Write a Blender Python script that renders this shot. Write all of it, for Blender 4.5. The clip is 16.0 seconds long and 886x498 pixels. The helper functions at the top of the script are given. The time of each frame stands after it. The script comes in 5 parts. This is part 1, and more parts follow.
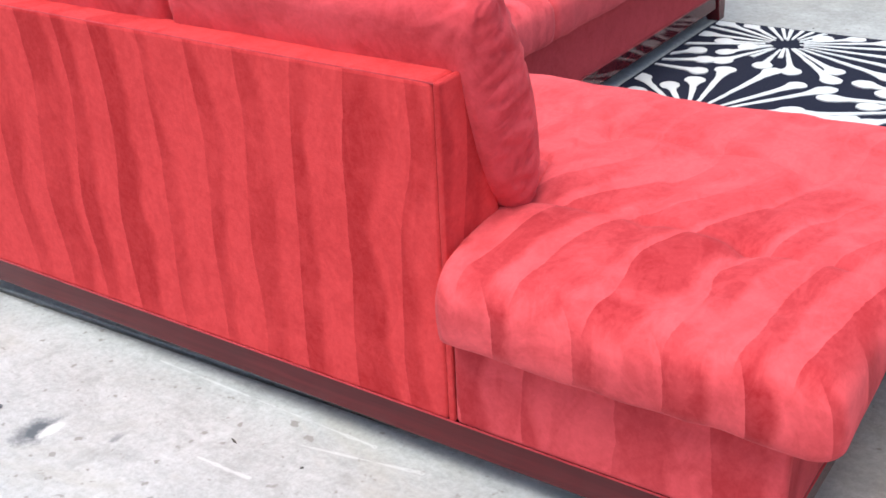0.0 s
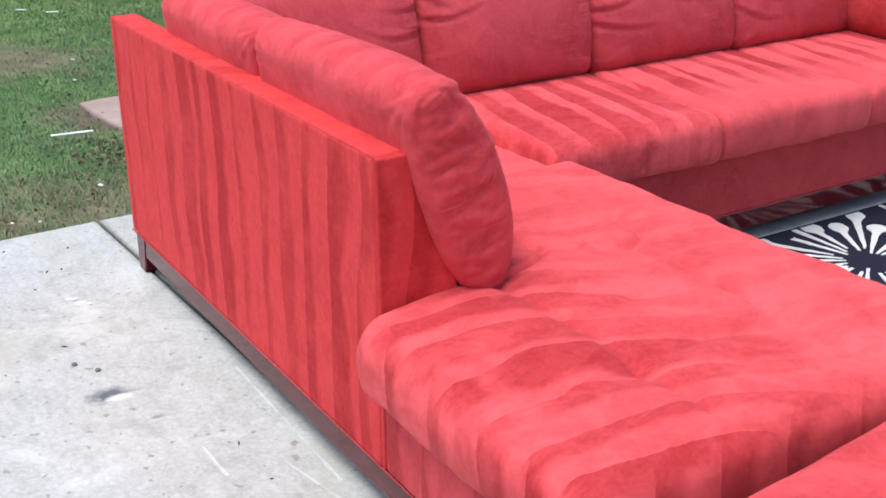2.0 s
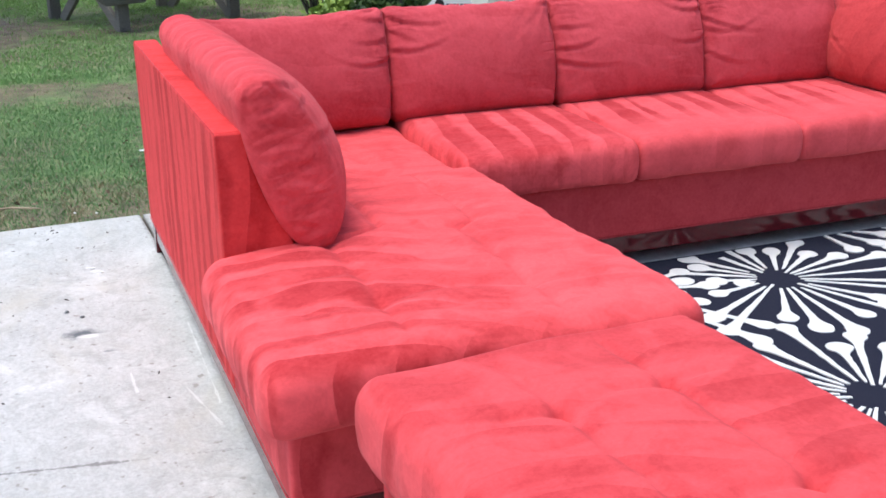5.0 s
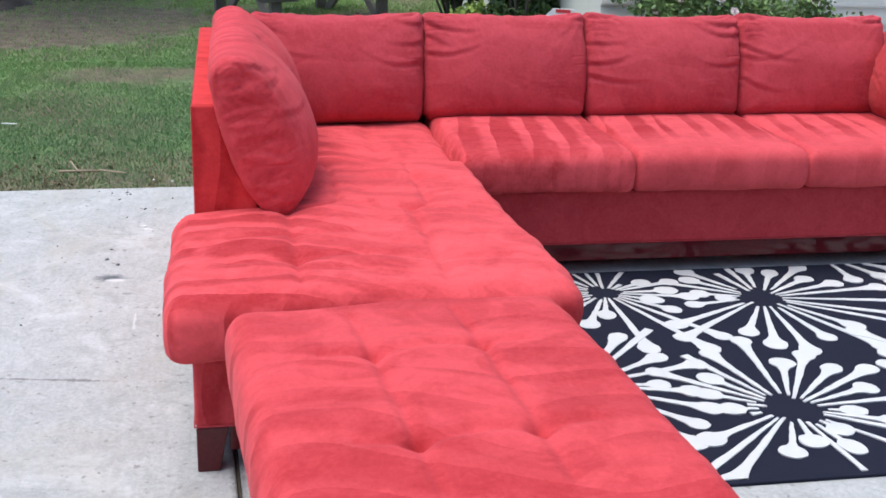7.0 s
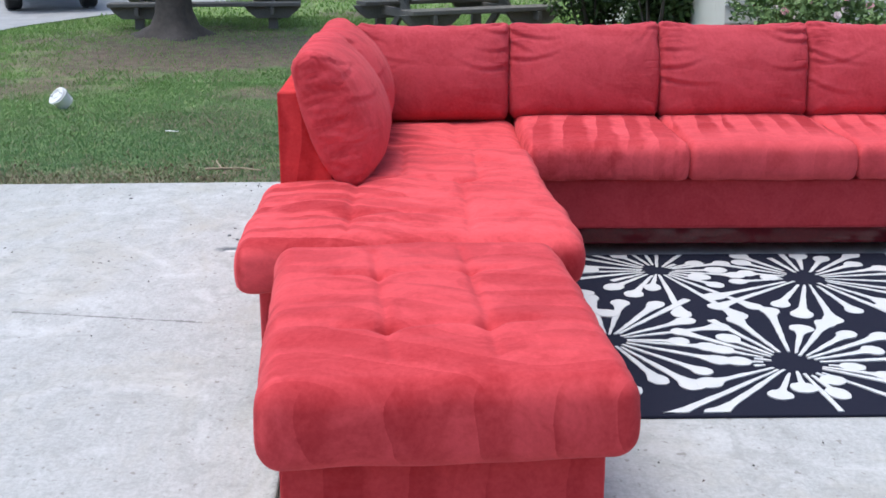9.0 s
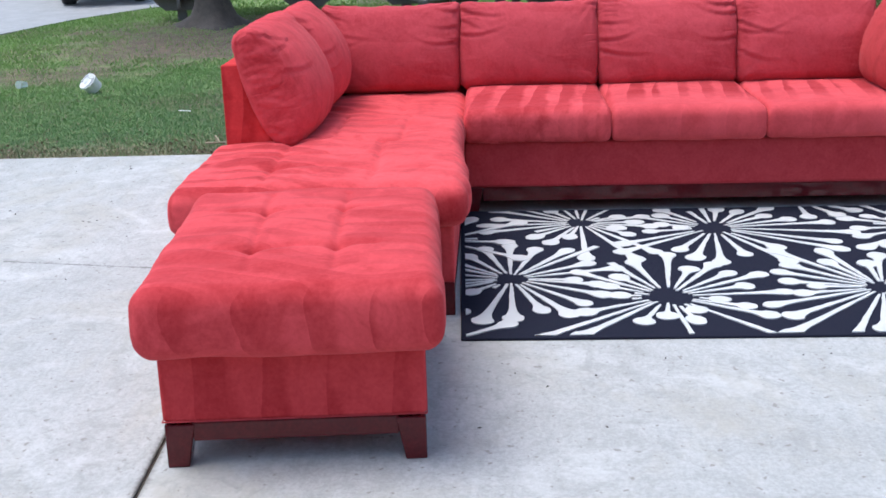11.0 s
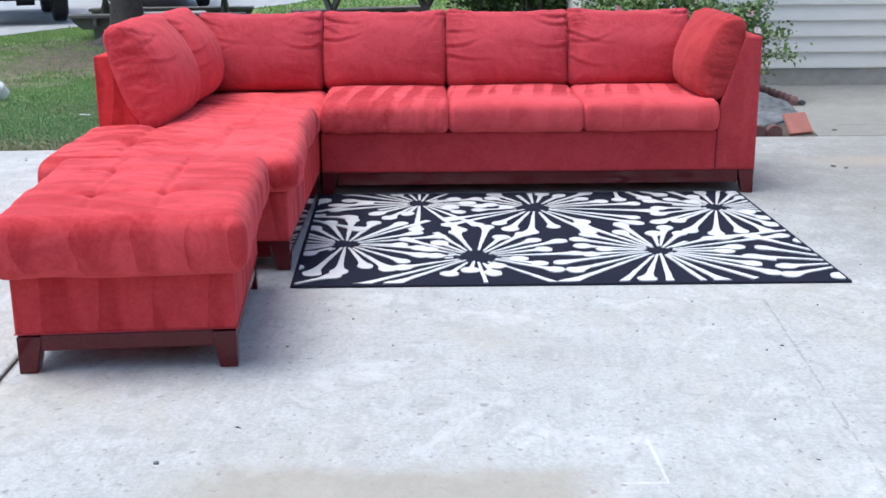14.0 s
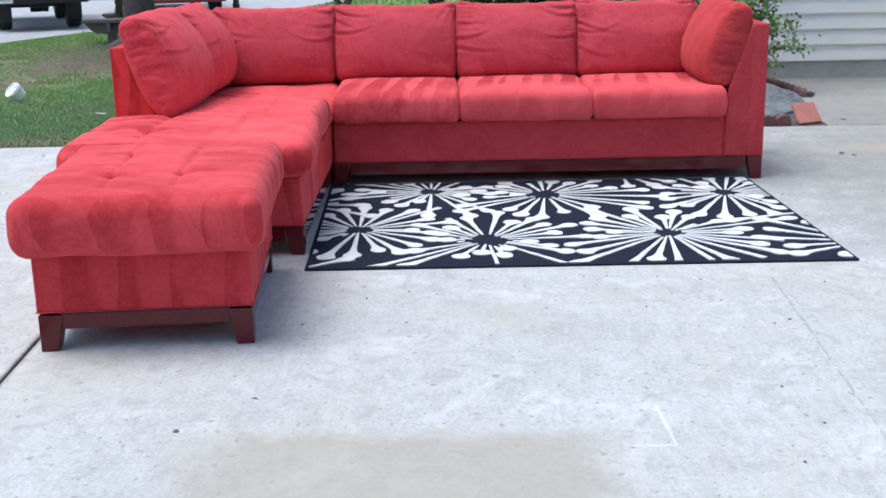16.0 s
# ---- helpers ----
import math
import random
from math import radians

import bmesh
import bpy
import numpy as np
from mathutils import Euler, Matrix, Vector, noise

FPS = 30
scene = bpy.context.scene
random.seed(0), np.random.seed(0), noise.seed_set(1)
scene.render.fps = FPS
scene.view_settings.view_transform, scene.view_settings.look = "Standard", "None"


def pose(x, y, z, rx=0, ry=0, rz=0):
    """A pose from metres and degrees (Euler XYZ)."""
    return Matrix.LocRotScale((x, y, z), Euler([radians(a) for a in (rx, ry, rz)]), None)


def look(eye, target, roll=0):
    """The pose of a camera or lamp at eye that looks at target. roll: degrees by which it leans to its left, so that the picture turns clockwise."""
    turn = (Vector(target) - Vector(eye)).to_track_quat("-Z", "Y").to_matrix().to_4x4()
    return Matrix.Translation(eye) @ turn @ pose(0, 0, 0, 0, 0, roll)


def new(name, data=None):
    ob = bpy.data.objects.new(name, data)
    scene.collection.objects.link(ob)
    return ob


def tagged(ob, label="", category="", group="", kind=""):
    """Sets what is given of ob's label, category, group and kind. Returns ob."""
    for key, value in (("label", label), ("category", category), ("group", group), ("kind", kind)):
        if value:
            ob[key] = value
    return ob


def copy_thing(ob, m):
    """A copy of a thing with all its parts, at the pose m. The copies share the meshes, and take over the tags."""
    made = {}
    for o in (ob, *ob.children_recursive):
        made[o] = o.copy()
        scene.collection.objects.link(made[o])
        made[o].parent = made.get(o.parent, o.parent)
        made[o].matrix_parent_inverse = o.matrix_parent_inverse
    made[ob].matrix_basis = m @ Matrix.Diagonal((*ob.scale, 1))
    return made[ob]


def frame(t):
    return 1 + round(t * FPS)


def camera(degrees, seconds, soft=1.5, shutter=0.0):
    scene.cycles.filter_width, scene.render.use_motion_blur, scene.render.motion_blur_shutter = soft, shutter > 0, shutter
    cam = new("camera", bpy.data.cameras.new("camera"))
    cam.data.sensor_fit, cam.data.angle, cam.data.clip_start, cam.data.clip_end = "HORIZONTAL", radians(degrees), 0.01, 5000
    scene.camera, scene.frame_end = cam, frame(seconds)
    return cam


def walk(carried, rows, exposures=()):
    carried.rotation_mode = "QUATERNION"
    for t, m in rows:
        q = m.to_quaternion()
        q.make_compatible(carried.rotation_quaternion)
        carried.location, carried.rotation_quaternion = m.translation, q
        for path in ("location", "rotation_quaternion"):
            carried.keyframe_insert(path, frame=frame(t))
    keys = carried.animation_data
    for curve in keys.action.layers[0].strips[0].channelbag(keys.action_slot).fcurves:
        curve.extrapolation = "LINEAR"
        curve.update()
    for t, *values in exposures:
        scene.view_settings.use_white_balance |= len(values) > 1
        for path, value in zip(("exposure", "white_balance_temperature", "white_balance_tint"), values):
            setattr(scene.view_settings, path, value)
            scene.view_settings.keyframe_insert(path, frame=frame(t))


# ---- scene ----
cam = camera(41.7, 16.0, 1.65)
PATH = [
    (0, (0.222, -0.092, 1.53), (-0.803, 1.362, 0.616), -2.8),
    (0.5, (0.442, 0.063, 1.558), (-0.752, 1.395, 0.664), -1.8),
    (1, (0.695, 0.174, 1.561), (-0.657, 1.379, 0.713), -2.8),
    (1.5, (0.95, 0.281, 1.585), (-0.507, 1.386, 0.774), -0.3),
    (2, (1.042, 0.453, 1.569), (-0.529, 1.428, 0.808), -0.3),
    (2.5, (1.116, 0.656, 1.592), (-0.53, 1.514, 0.847), 0.3),
    (3, (1.215, 0.809, 1.573), (-0.49, 1.599, 0.89), -0.5),
    (3.5, (1.402, 0.922, 1.561), (-0.348, 1.606, 0.876), 0.5),
    (4, (1.598, 0.911, 1.551), (-0.183, 1.547, 0.9), -0.7),
    (4.5, (1.856, 0.872, 1.56), (0.106, 1.552, 0.871), -0.7),
    (5, (2.069, 1.015, 1.55), (0.299, 1.68, 0.899), -0.9),
    (5.2, (2.16, 1.083, 1.54), (0.38, 1.722, 0.889), -0.1),
    (7.3, (2.696, 1.647, 1.56), (0.818, 1.963, 0.95), 1.2),
    (7.5, (2.77, 1.67, 1.546), (0.884, 1.952, 0.942), 0.9),
    (8, (3.033, 1.787, 1.583), (1.139, 1.955, 0.961), 1.3),
    (8.2, (3.087, 1.829, 1.519), (1.184, 1.984, 0.924), 0.6),
    (10.3, (3.689, 2.35, 1.509), (1.786, 2.247, 0.903), 1.0),
    (10.5, (3.753, 2.412, 1.505), (1.846, 2.344, 0.906), 0.2),
    (11, (3.866, 2.621, 1.519), (1.957, 2.531, 0.931), -1.6),
    (11.5, (3.989, 2.77, 1.494), (2.078, 2.68, 0.911), 0.1),
    (12, (4.13, 2.823, 1.473), (2.204, 2.799, 0.934), -0.6),
    (12.5, (4.331, 2.825, 1.476), (2.413, 2.841, 0.909), -0.3),
    (13, (4.447, 2.903, 1.457), (2.528, 2.977, 0.896), -0.2),
    (13.5, (4.55, 3.027, 1.461), (2.623, 3.029, 0.925), 0.1),
    (14, (4.629, 3.085, 1.436), (2.702, 3.103, 0.901), -0.4),
    (14.5, (4.668, 3.089, 1.42), (2.738, 3.096, 0.894), -0.9),
    (15, (4.697, 3.094, 1.405), (2.769, 3.104, 0.873), -0.7),
    (15.5, (4.721, 3.095, 1.382), (2.793, 3.101, 0.852), -0.9),
    (16, (4.728, 3.088, 1.358), (2.798, 3.084, 0.834), -1.1),
]
EXPOSURES = [(0.0, 0.85, 6250, 3), (1.2, 0.84, 6240, 3), (2.0, 0.77, 6220, 3), (3.5, 0.86, 6190, 4), (5.0, 0.83, 6150, 5), (7.5, 0.57, 6100, 6), (11.0, 0.65, 5950, 6), (14.5, 0.75, 5980, 5), (16.0, 0.74, 5980, 5)]
walk(cam, [(t, look(eye, target, roll)) for t, eye, target, roll in PATH], EXPOSURES)

# ---------------------------------------------------------------- light
world = bpy.data.worlds.new("world")
scene.world = world
world.use_nodes = True
wn, wl = world.node_tree.nodes, world.node_tree.links
sky = wn.new("ShaderNodeTexSky")
sky.sky_type, sky.sun_disc = "NISHITA", False
sky.sun_elevation, sky.sun_rotation = radians(71.5), radians(178)
sky.dust_density, sky.air_density = 3.0, 1.0
wl.new(sky.outputs[0], wn["Background"].inputs[0])
wn["Background"].inputs[1].default_value = 0.14

sun_data = bpy.data.lights.new("sun", "SUN")
sun_data.energy, sun_data.angle, sun_data.color = 1.55, radians(40), (1.0, 0.97, 0.93)
sun = new("sun", sun_data)
sun.matrix_world = look((0.05, -1.65, 5.0), (0, 0, 0))


# ---------------------------------------------------------------- node helpers
def mat(name):
    m = bpy.data.materials.new(name)
    m.use_nodes = True
    nt = m.node_tree
    return m, nt, nt.nodes["Principled BSDF"]


def node(nt, kind, **inputs):
    n = nt.nodes.new("ShaderNode" + kind)
    for key, value in inputs.items():
        n.inputs[key.replace("_", " ")].default_value = value
    return n


def wire(nt, a, b):
    nt.links.new(a, b)


def coords(nt, scale=(1, 1, 1), turn=(0, 0, 0), kind="Object"):
    t = nt.nodes.new("ShaderNodeTexCoord")
    m = node(nt, "Mapping")
    m.inputs["Scale"].default_value = scale
    m.inputs["Rotation"].default_value = [radians(a) for a in turn]
    wire(nt, t.outputs[kind], m.inputs[0])
    return m.outputs[0]


def noise_tex(nt, vec, scale, detail=4.0, rough=0.55, distort=0.0):
    n = node(nt, "TexNoise", Scale=scale, Detail=detail, Roughness=rough, Distortion=distort)
    wire(nt, vec, n.inputs["Vector"])
    return n.outputs["Fac"]


def ramp(nt, fac, *stops):
    r = nt.nodes.new("ShaderNodeValToRGB")
    e = r.color_ramp.elements
    while len(e) < len(stops):
        e.new(0.5)
    for el, (pos, col) in zip(e, stops):
        el.position = pos
        el.color = (*col, 1) if len(col) == 3 else col
    wire(nt, fac, r.inputs[0])
    return r.outputs[0]


def grey(v):
    return (v, v, v)


def mix(nt, fac, a, b, mode="MIX"):
    m = nt.nodes.new("ShaderNodeMix")
    m.data_type, m.blend_type = "RGBA", mode
    for sock, v in ((m.inputs[0], fac), (m.inputs[6], a), (m.inputs[7], b)):
        if isinstance(v, (int, float)):
            sock.default_value = v
        elif isinstance(v, tuple):
            sock.default_value = (*v, 1)
        else:
            wire(nt, v, sock)
    return m.outputs[2]


def calc(nt, op, a, b=0.0, c=0.0):
    m = nt.nodes.new("ShaderNodeMath")
    m.operation = op
    for sock, v in zip(m.inputs, (a, b, c)):
        if isinstance(v, (int, float)):
            sock.default_value = v
        else:
            wire(nt, v, sock)
    return m.outputs[0]


def bump(nt, bsdf, height, strength=0.3, distance=0.01):
    b = node(nt, "Bump", Strength=strength, Distance=distance)
    wire(nt, height, b.inputs["Height"])
    wire(nt, b.outputs[0], bsdf.inputs["Normal"])


# ---------------------------------------------------------------- materials


def strokes(nt, c, wave, wander, seed, frayed, faint=0.22):
    """Hand-brushed bands across the coordinate c: one edge crisp, one soft, each of its own width and depth."""
    low = noise_tex(nt, coords(nt), 1.9, 1.0, 0.5)
    info = nt.nodes.new("ShaderNodeObjectInfo")
    f = calc(nt, "MULTIPLY_ADD", c, 1.0 / wave, calc(nt, "MULTIPLY_ADD", info.outputs["Random"], 7.0, 50.0 + seed))
    f = calc(nt, "MULTIPLY_ADD", calc(nt, "SUBTRACT", low, 0.5), wander, f)
    f = calc(nt, "MULTIPLY_ADD", calc(nt, "SUBTRACT", frayed, 0.5), 0.11, f)
    k, part_of = calc(nt, "FLOOR", f), calc(nt, "FRACT", f)
    own = node(nt, "TexWhiteNoise")
    own.noise_dimensions = "1D"
    wire(nt, k, own.inputs["W"])
    share = calc(nt, "MULTIPLY_ADD", own.outputs["Value"], 0.56, 0.14)
    share = calc(nt, "MULTIPLY_ADD", calc(nt, "SUBTRACT", noise_tex(nt, coords(nt), 3.1, 2.0, 0.5), 0.5), 1.1, share)
    depth = calc(nt, "MULTIPLY_ADD", calc(nt, "FRACT", calc(nt, "MULTIPLY", own.outputs["Value"], 7.3)), 0.35, 0.65)
    d = calc(nt, "MULTIPLY_ADD", calc(nt, "SUBTRACT", share, part_of), 6.0, 0.5)
    d = calc(nt, "MINIMUM", calc(nt, "MAXIMUM", d, 0.0), 1.0)
    fade = ramp(nt, noise_tex(nt, coords(nt), 4.2, 3.0, 0.6), (0.40, grey(faint)), (0.54, grey(1.0)))
    return calc(nt, "MULTIPLY", calc(nt, "MULTIPLY", d, depth), fade)


def suede(name, side=0.9, top=0.8, wave_side=0.13, wave_top=0.16, top_axis=0, smudge=0.3, wander=1.3, rim=None, light=(0.70, 0.064, 0.069), deep=(0.285, 0.0118, 0.0155), creases=0.0, scuffed=0.18, faint=0.22, sheen=0.11):
    """Brushed red microfibre. Upright faces carry upright strokes, the top carries strokes across top_axis."""
    m, nt, b = mat(name)
    sep = nt.nodes.new("ShaderNodeSeparateXYZ")
    wire(nt, coords(nt), sep.inputs[0])
    nrm = nt.nodes.new("ShaderNodeSeparateXYZ")
    wire(nt, coords(nt, kind="Normal"), nrm.inputs[0])
    nz = calc(nt, "ABSOLUTE", nrm.outputs[2])
    fine = noise_tex(nt, coords(nt), 75.0, 5.0, 0.75)
    frayed = noise_tex(nt, coords(nt, (1.0, 0.45, 0.2)) if top_axis == 0 else coords(nt, (0.45, 1.0, 0.2)), 30.0, 4.0, 0.7)
    cside = calc(nt, "ADD", sep.outputs[0], sep.outputs[1])
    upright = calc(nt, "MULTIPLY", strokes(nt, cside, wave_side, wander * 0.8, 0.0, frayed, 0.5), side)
    flat = calc(nt, "MULTIPLY", strokes(nt, calc(nt, "MULTIPLY_ADD", sep.outputs[1 - top_axis], -0.28 if top_axis == 0 else 0.12, sep.outputs[top_axis]), wave_top, wander * 1.9, 20.0, frayed, faint), top)
    if rim:
        near = node(nt, "MapRange", From_Min=rim[0], From_Max=rim[1], To_Min=1.0, To_Max=rim[2])
        ragged = calc(nt, "SUBTRACT", noise_tex(nt, coords(nt), 7.0, 5.0, 0.7), 0.5)
        wire(nt, calc(nt, "MULTIPLY_ADD", ragged, rim[3], sep.outputs[1 - top_axis]), near.inputs[0])
        flat = calc(nt, "MULTIPLY", flat, near.outputs[0])
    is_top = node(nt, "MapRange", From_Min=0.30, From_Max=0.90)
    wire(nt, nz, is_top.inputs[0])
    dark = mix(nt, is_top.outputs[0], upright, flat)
    cloud = noise_tex(nt, coords(nt), 4.5, 4.0, 0.6, 1.2)
    dark = mix(nt, calc(nt, "MULTIPLY", ramp(nt, cloud, (0.46, grey(0.0)), (0.60, grey(1.0))), smudge), dark, grey(1.0))
    scuff = noise_tex(nt, coords(nt, (1.0, 0.55, 0.55), (0, 0, 25)), 15.0, 6.0, 0.72, 1.6)
    dark = mix(nt, scuffed, dark, ramp(nt, scuff, (0.45, grey(0.0)), (0.55, grey(1.0))))
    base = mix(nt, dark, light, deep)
    base = mix(nt, 0.16, base, ramp(nt, fine, (0.3, (0.22, 0.018, 0.022)), (0.7, (0.72, 0.125, 0.135))))
    wire(nt, base, b.inputs["Base Color"])
    b.inputs["Roughness"].default_value = 0.9
    b.inputs["Specular IOR Level"].default_value = 0.08
    b.inputs["Sheen Weight"].default_value = sheen
    b.inputs["Sheen Roughness"].default_value = 0.5
    b.inputs["Sheen Tint"].default_value = (1.0, 0.52, 0.56, 1)
    crumple = noise_tex(nt, coords(nt), 13.0, 3.0, 0.6)
    height = calc(nt, "MULTIPLY_ADD", crumple, 2.5, calc(nt, "MULTIPLY", fine, 0.6))
    if creases:
        # fine gathers that run in from the side seams of a cushion
        away = noise_tex(nt, coords(nt, (2.6, 12.0, 5.0), (0, 0, 9)), 1.0, 1.5, 0.45, 0.7)
        ridge = calc(nt, "ABSOLUTE", calc(nt, "SUBTRACT", away, 0.5))
        ridge = ramp(nt, ridge, (0.0, grey(0.0)), (0.07, grey(1.0)))
        ends = node(nt, "MapRange", From_Min=0.10, From_Max=0.33)
        wire(nt, calc(nt, "ABSOLUTE", sep.outputs[0]), ends.inputs[0])
        broken = ramp(nt, noise_tex(nt, coords(nt), 5.0, 2.0, 0.5), (0.44, grey(0.0)), (0.60, grey(1.0)))
        where = calc(nt, "MULTIPLY", ends.outputs[0], broken)
        height = calc(nt, "MULTIPLY_ADD", calc(nt, "MULTIPLY", ridge, where), 7.5 * creases, height)
    bump(nt, b, height, 0.16 if not creases else 0.3, 0.006)
    return m


SUEDE_PANEL = suede("red_suede_panel", 1.0, 0.6, 0.135, 0.16, 0, 0.18, 1.3, None, (0.66, 0.051, 0.053), (0.37, 0.0120, 0.0142), sheen=0.05)
SUEDE_TOP = suede("red_suede_chaise_seat", 1.0, 0.88, 0.16, 0.135, 0, 0.34, 1.4, (-0.25, 0.18, 0.30, 0.40), (0.80, 0.103, 0.114), (0.34, 0.0118, 0.0165), 0.0, 0.14, 0.10)
# real nap bands, stronger upright, and a darker plinth paint shade onto the front
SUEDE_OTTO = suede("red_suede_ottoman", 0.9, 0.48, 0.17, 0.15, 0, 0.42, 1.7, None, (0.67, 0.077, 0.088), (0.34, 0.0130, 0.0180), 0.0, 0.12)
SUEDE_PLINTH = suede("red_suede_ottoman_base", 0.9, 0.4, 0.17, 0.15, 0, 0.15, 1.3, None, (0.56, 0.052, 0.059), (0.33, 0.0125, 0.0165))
SUEDE_SEAT = suede("red_suede_sofa_seat", 0.30, 1.0, 0.2, 0.115, 1, 0.24, 0.45, (0.06, 0.30, 0.06, 0.35), (0.70, 0.094, 0.108), (0.32, 0.0118, 0.0170), 0.0, 0.08, 0.65)
SUEDE_SEAT_RUBBED = suede("red_suede_rubbed_seat", 0.40, 1.0, 0.09, 0.13, 1, 0.45, 0.5, (0.25, 0.50, 0.55, 0.5), (0.74, 0.100, 0.114), (0.34, 0.0115, 0.0168), 0.0, 0.16, 0.8)
SUEDE_SIDE = suede("red_suede_side_cushion", 0.45, 0.28, 0.12, 0.12, 0, 0.34, 1.5, None, (0.67, 0.076, 0.092), (0.36, 0.0155, 0.0210), 0.2, 0.16)
# base, frame and back cushions: same fabric, albedo lowered for their shaded fronts
SUEDE_BASE_SHADED = suede("red_suede_base_shaded", 0.15, 0.10, 0.3, 0.3, 1, 0.30, 1.2, None, (0.48, 0.050, 0.061), (0.31, 0.0165, 0.0220))
SUEDE_SOFT_SHADED = suede("red_suede_frame_shaded", 0.35, 0.15, 0.11, 0.3, 1, 0.28, 1.6, None, (0.47, 0.053, 0.064), (0.29, 0.0180, 0.0245))
SUEDE_CUSHION = suede("red_suede_creased_cushion", 0.2, 0.34, 0.3, 0.19, 1, 0.30, 1.6, None, (0.53, 0.070, 0.089), (0.31, 0.0200, 0.0295), 0.2, 0.14)
SUEDE_THROW = suede("red_suede_loose_cushion", 0.6, 0.5, 0.16, 0.2, 0, 0.35, 1.6, None, (0.46, 0.045, 0.048), (0.26, 0.0150, 0.0180), 0.15, 0.14)


def wood_material(name, dark, light, rough=0.22, scale=(2, 40, 40), coat=0.6):
    m, nt, b = mat(name)
    grain = noise_tex(nt, coords(nt, scale), 2.0, 6.0, 0.6, 0.6)
    blotch = noise_tex(nt, coords(nt), 5.0, 3.0)
    wire(nt, mix(nt, calc(nt, "MULTIPLY", grain, calc(nt, "ADD", blotch, 0.4)), dark, light), b.inputs["Base Color"])
    wire(nt, ramp(nt, blotch, (0.2, grey(rough)), (0.8, grey(rough * 1.8))), b.inputs["Roughness"])
    b.inputs["Coat Weight"].default_value = coat
    b.inputs["Coat Roughness"].default_value = 0.12
    b.inputs["Specular IOR Level"].default_value = 0.35
    bump(nt, b, grain, 0.08, 0.002)
    return m


CHERRY = wood_material("dark_cherry_wood", (0.050, 0.005, 0.008), (0.15, 0.014, 0.018), 0.06, (2, 40, 40), 0.0)
GREY_WOOD = wood_material("weathered_grey_wood", (0.11, 0.10, 0.09), (0.26, 0.245, 0.225), 0.7, (3, 30, 30), 0.0)


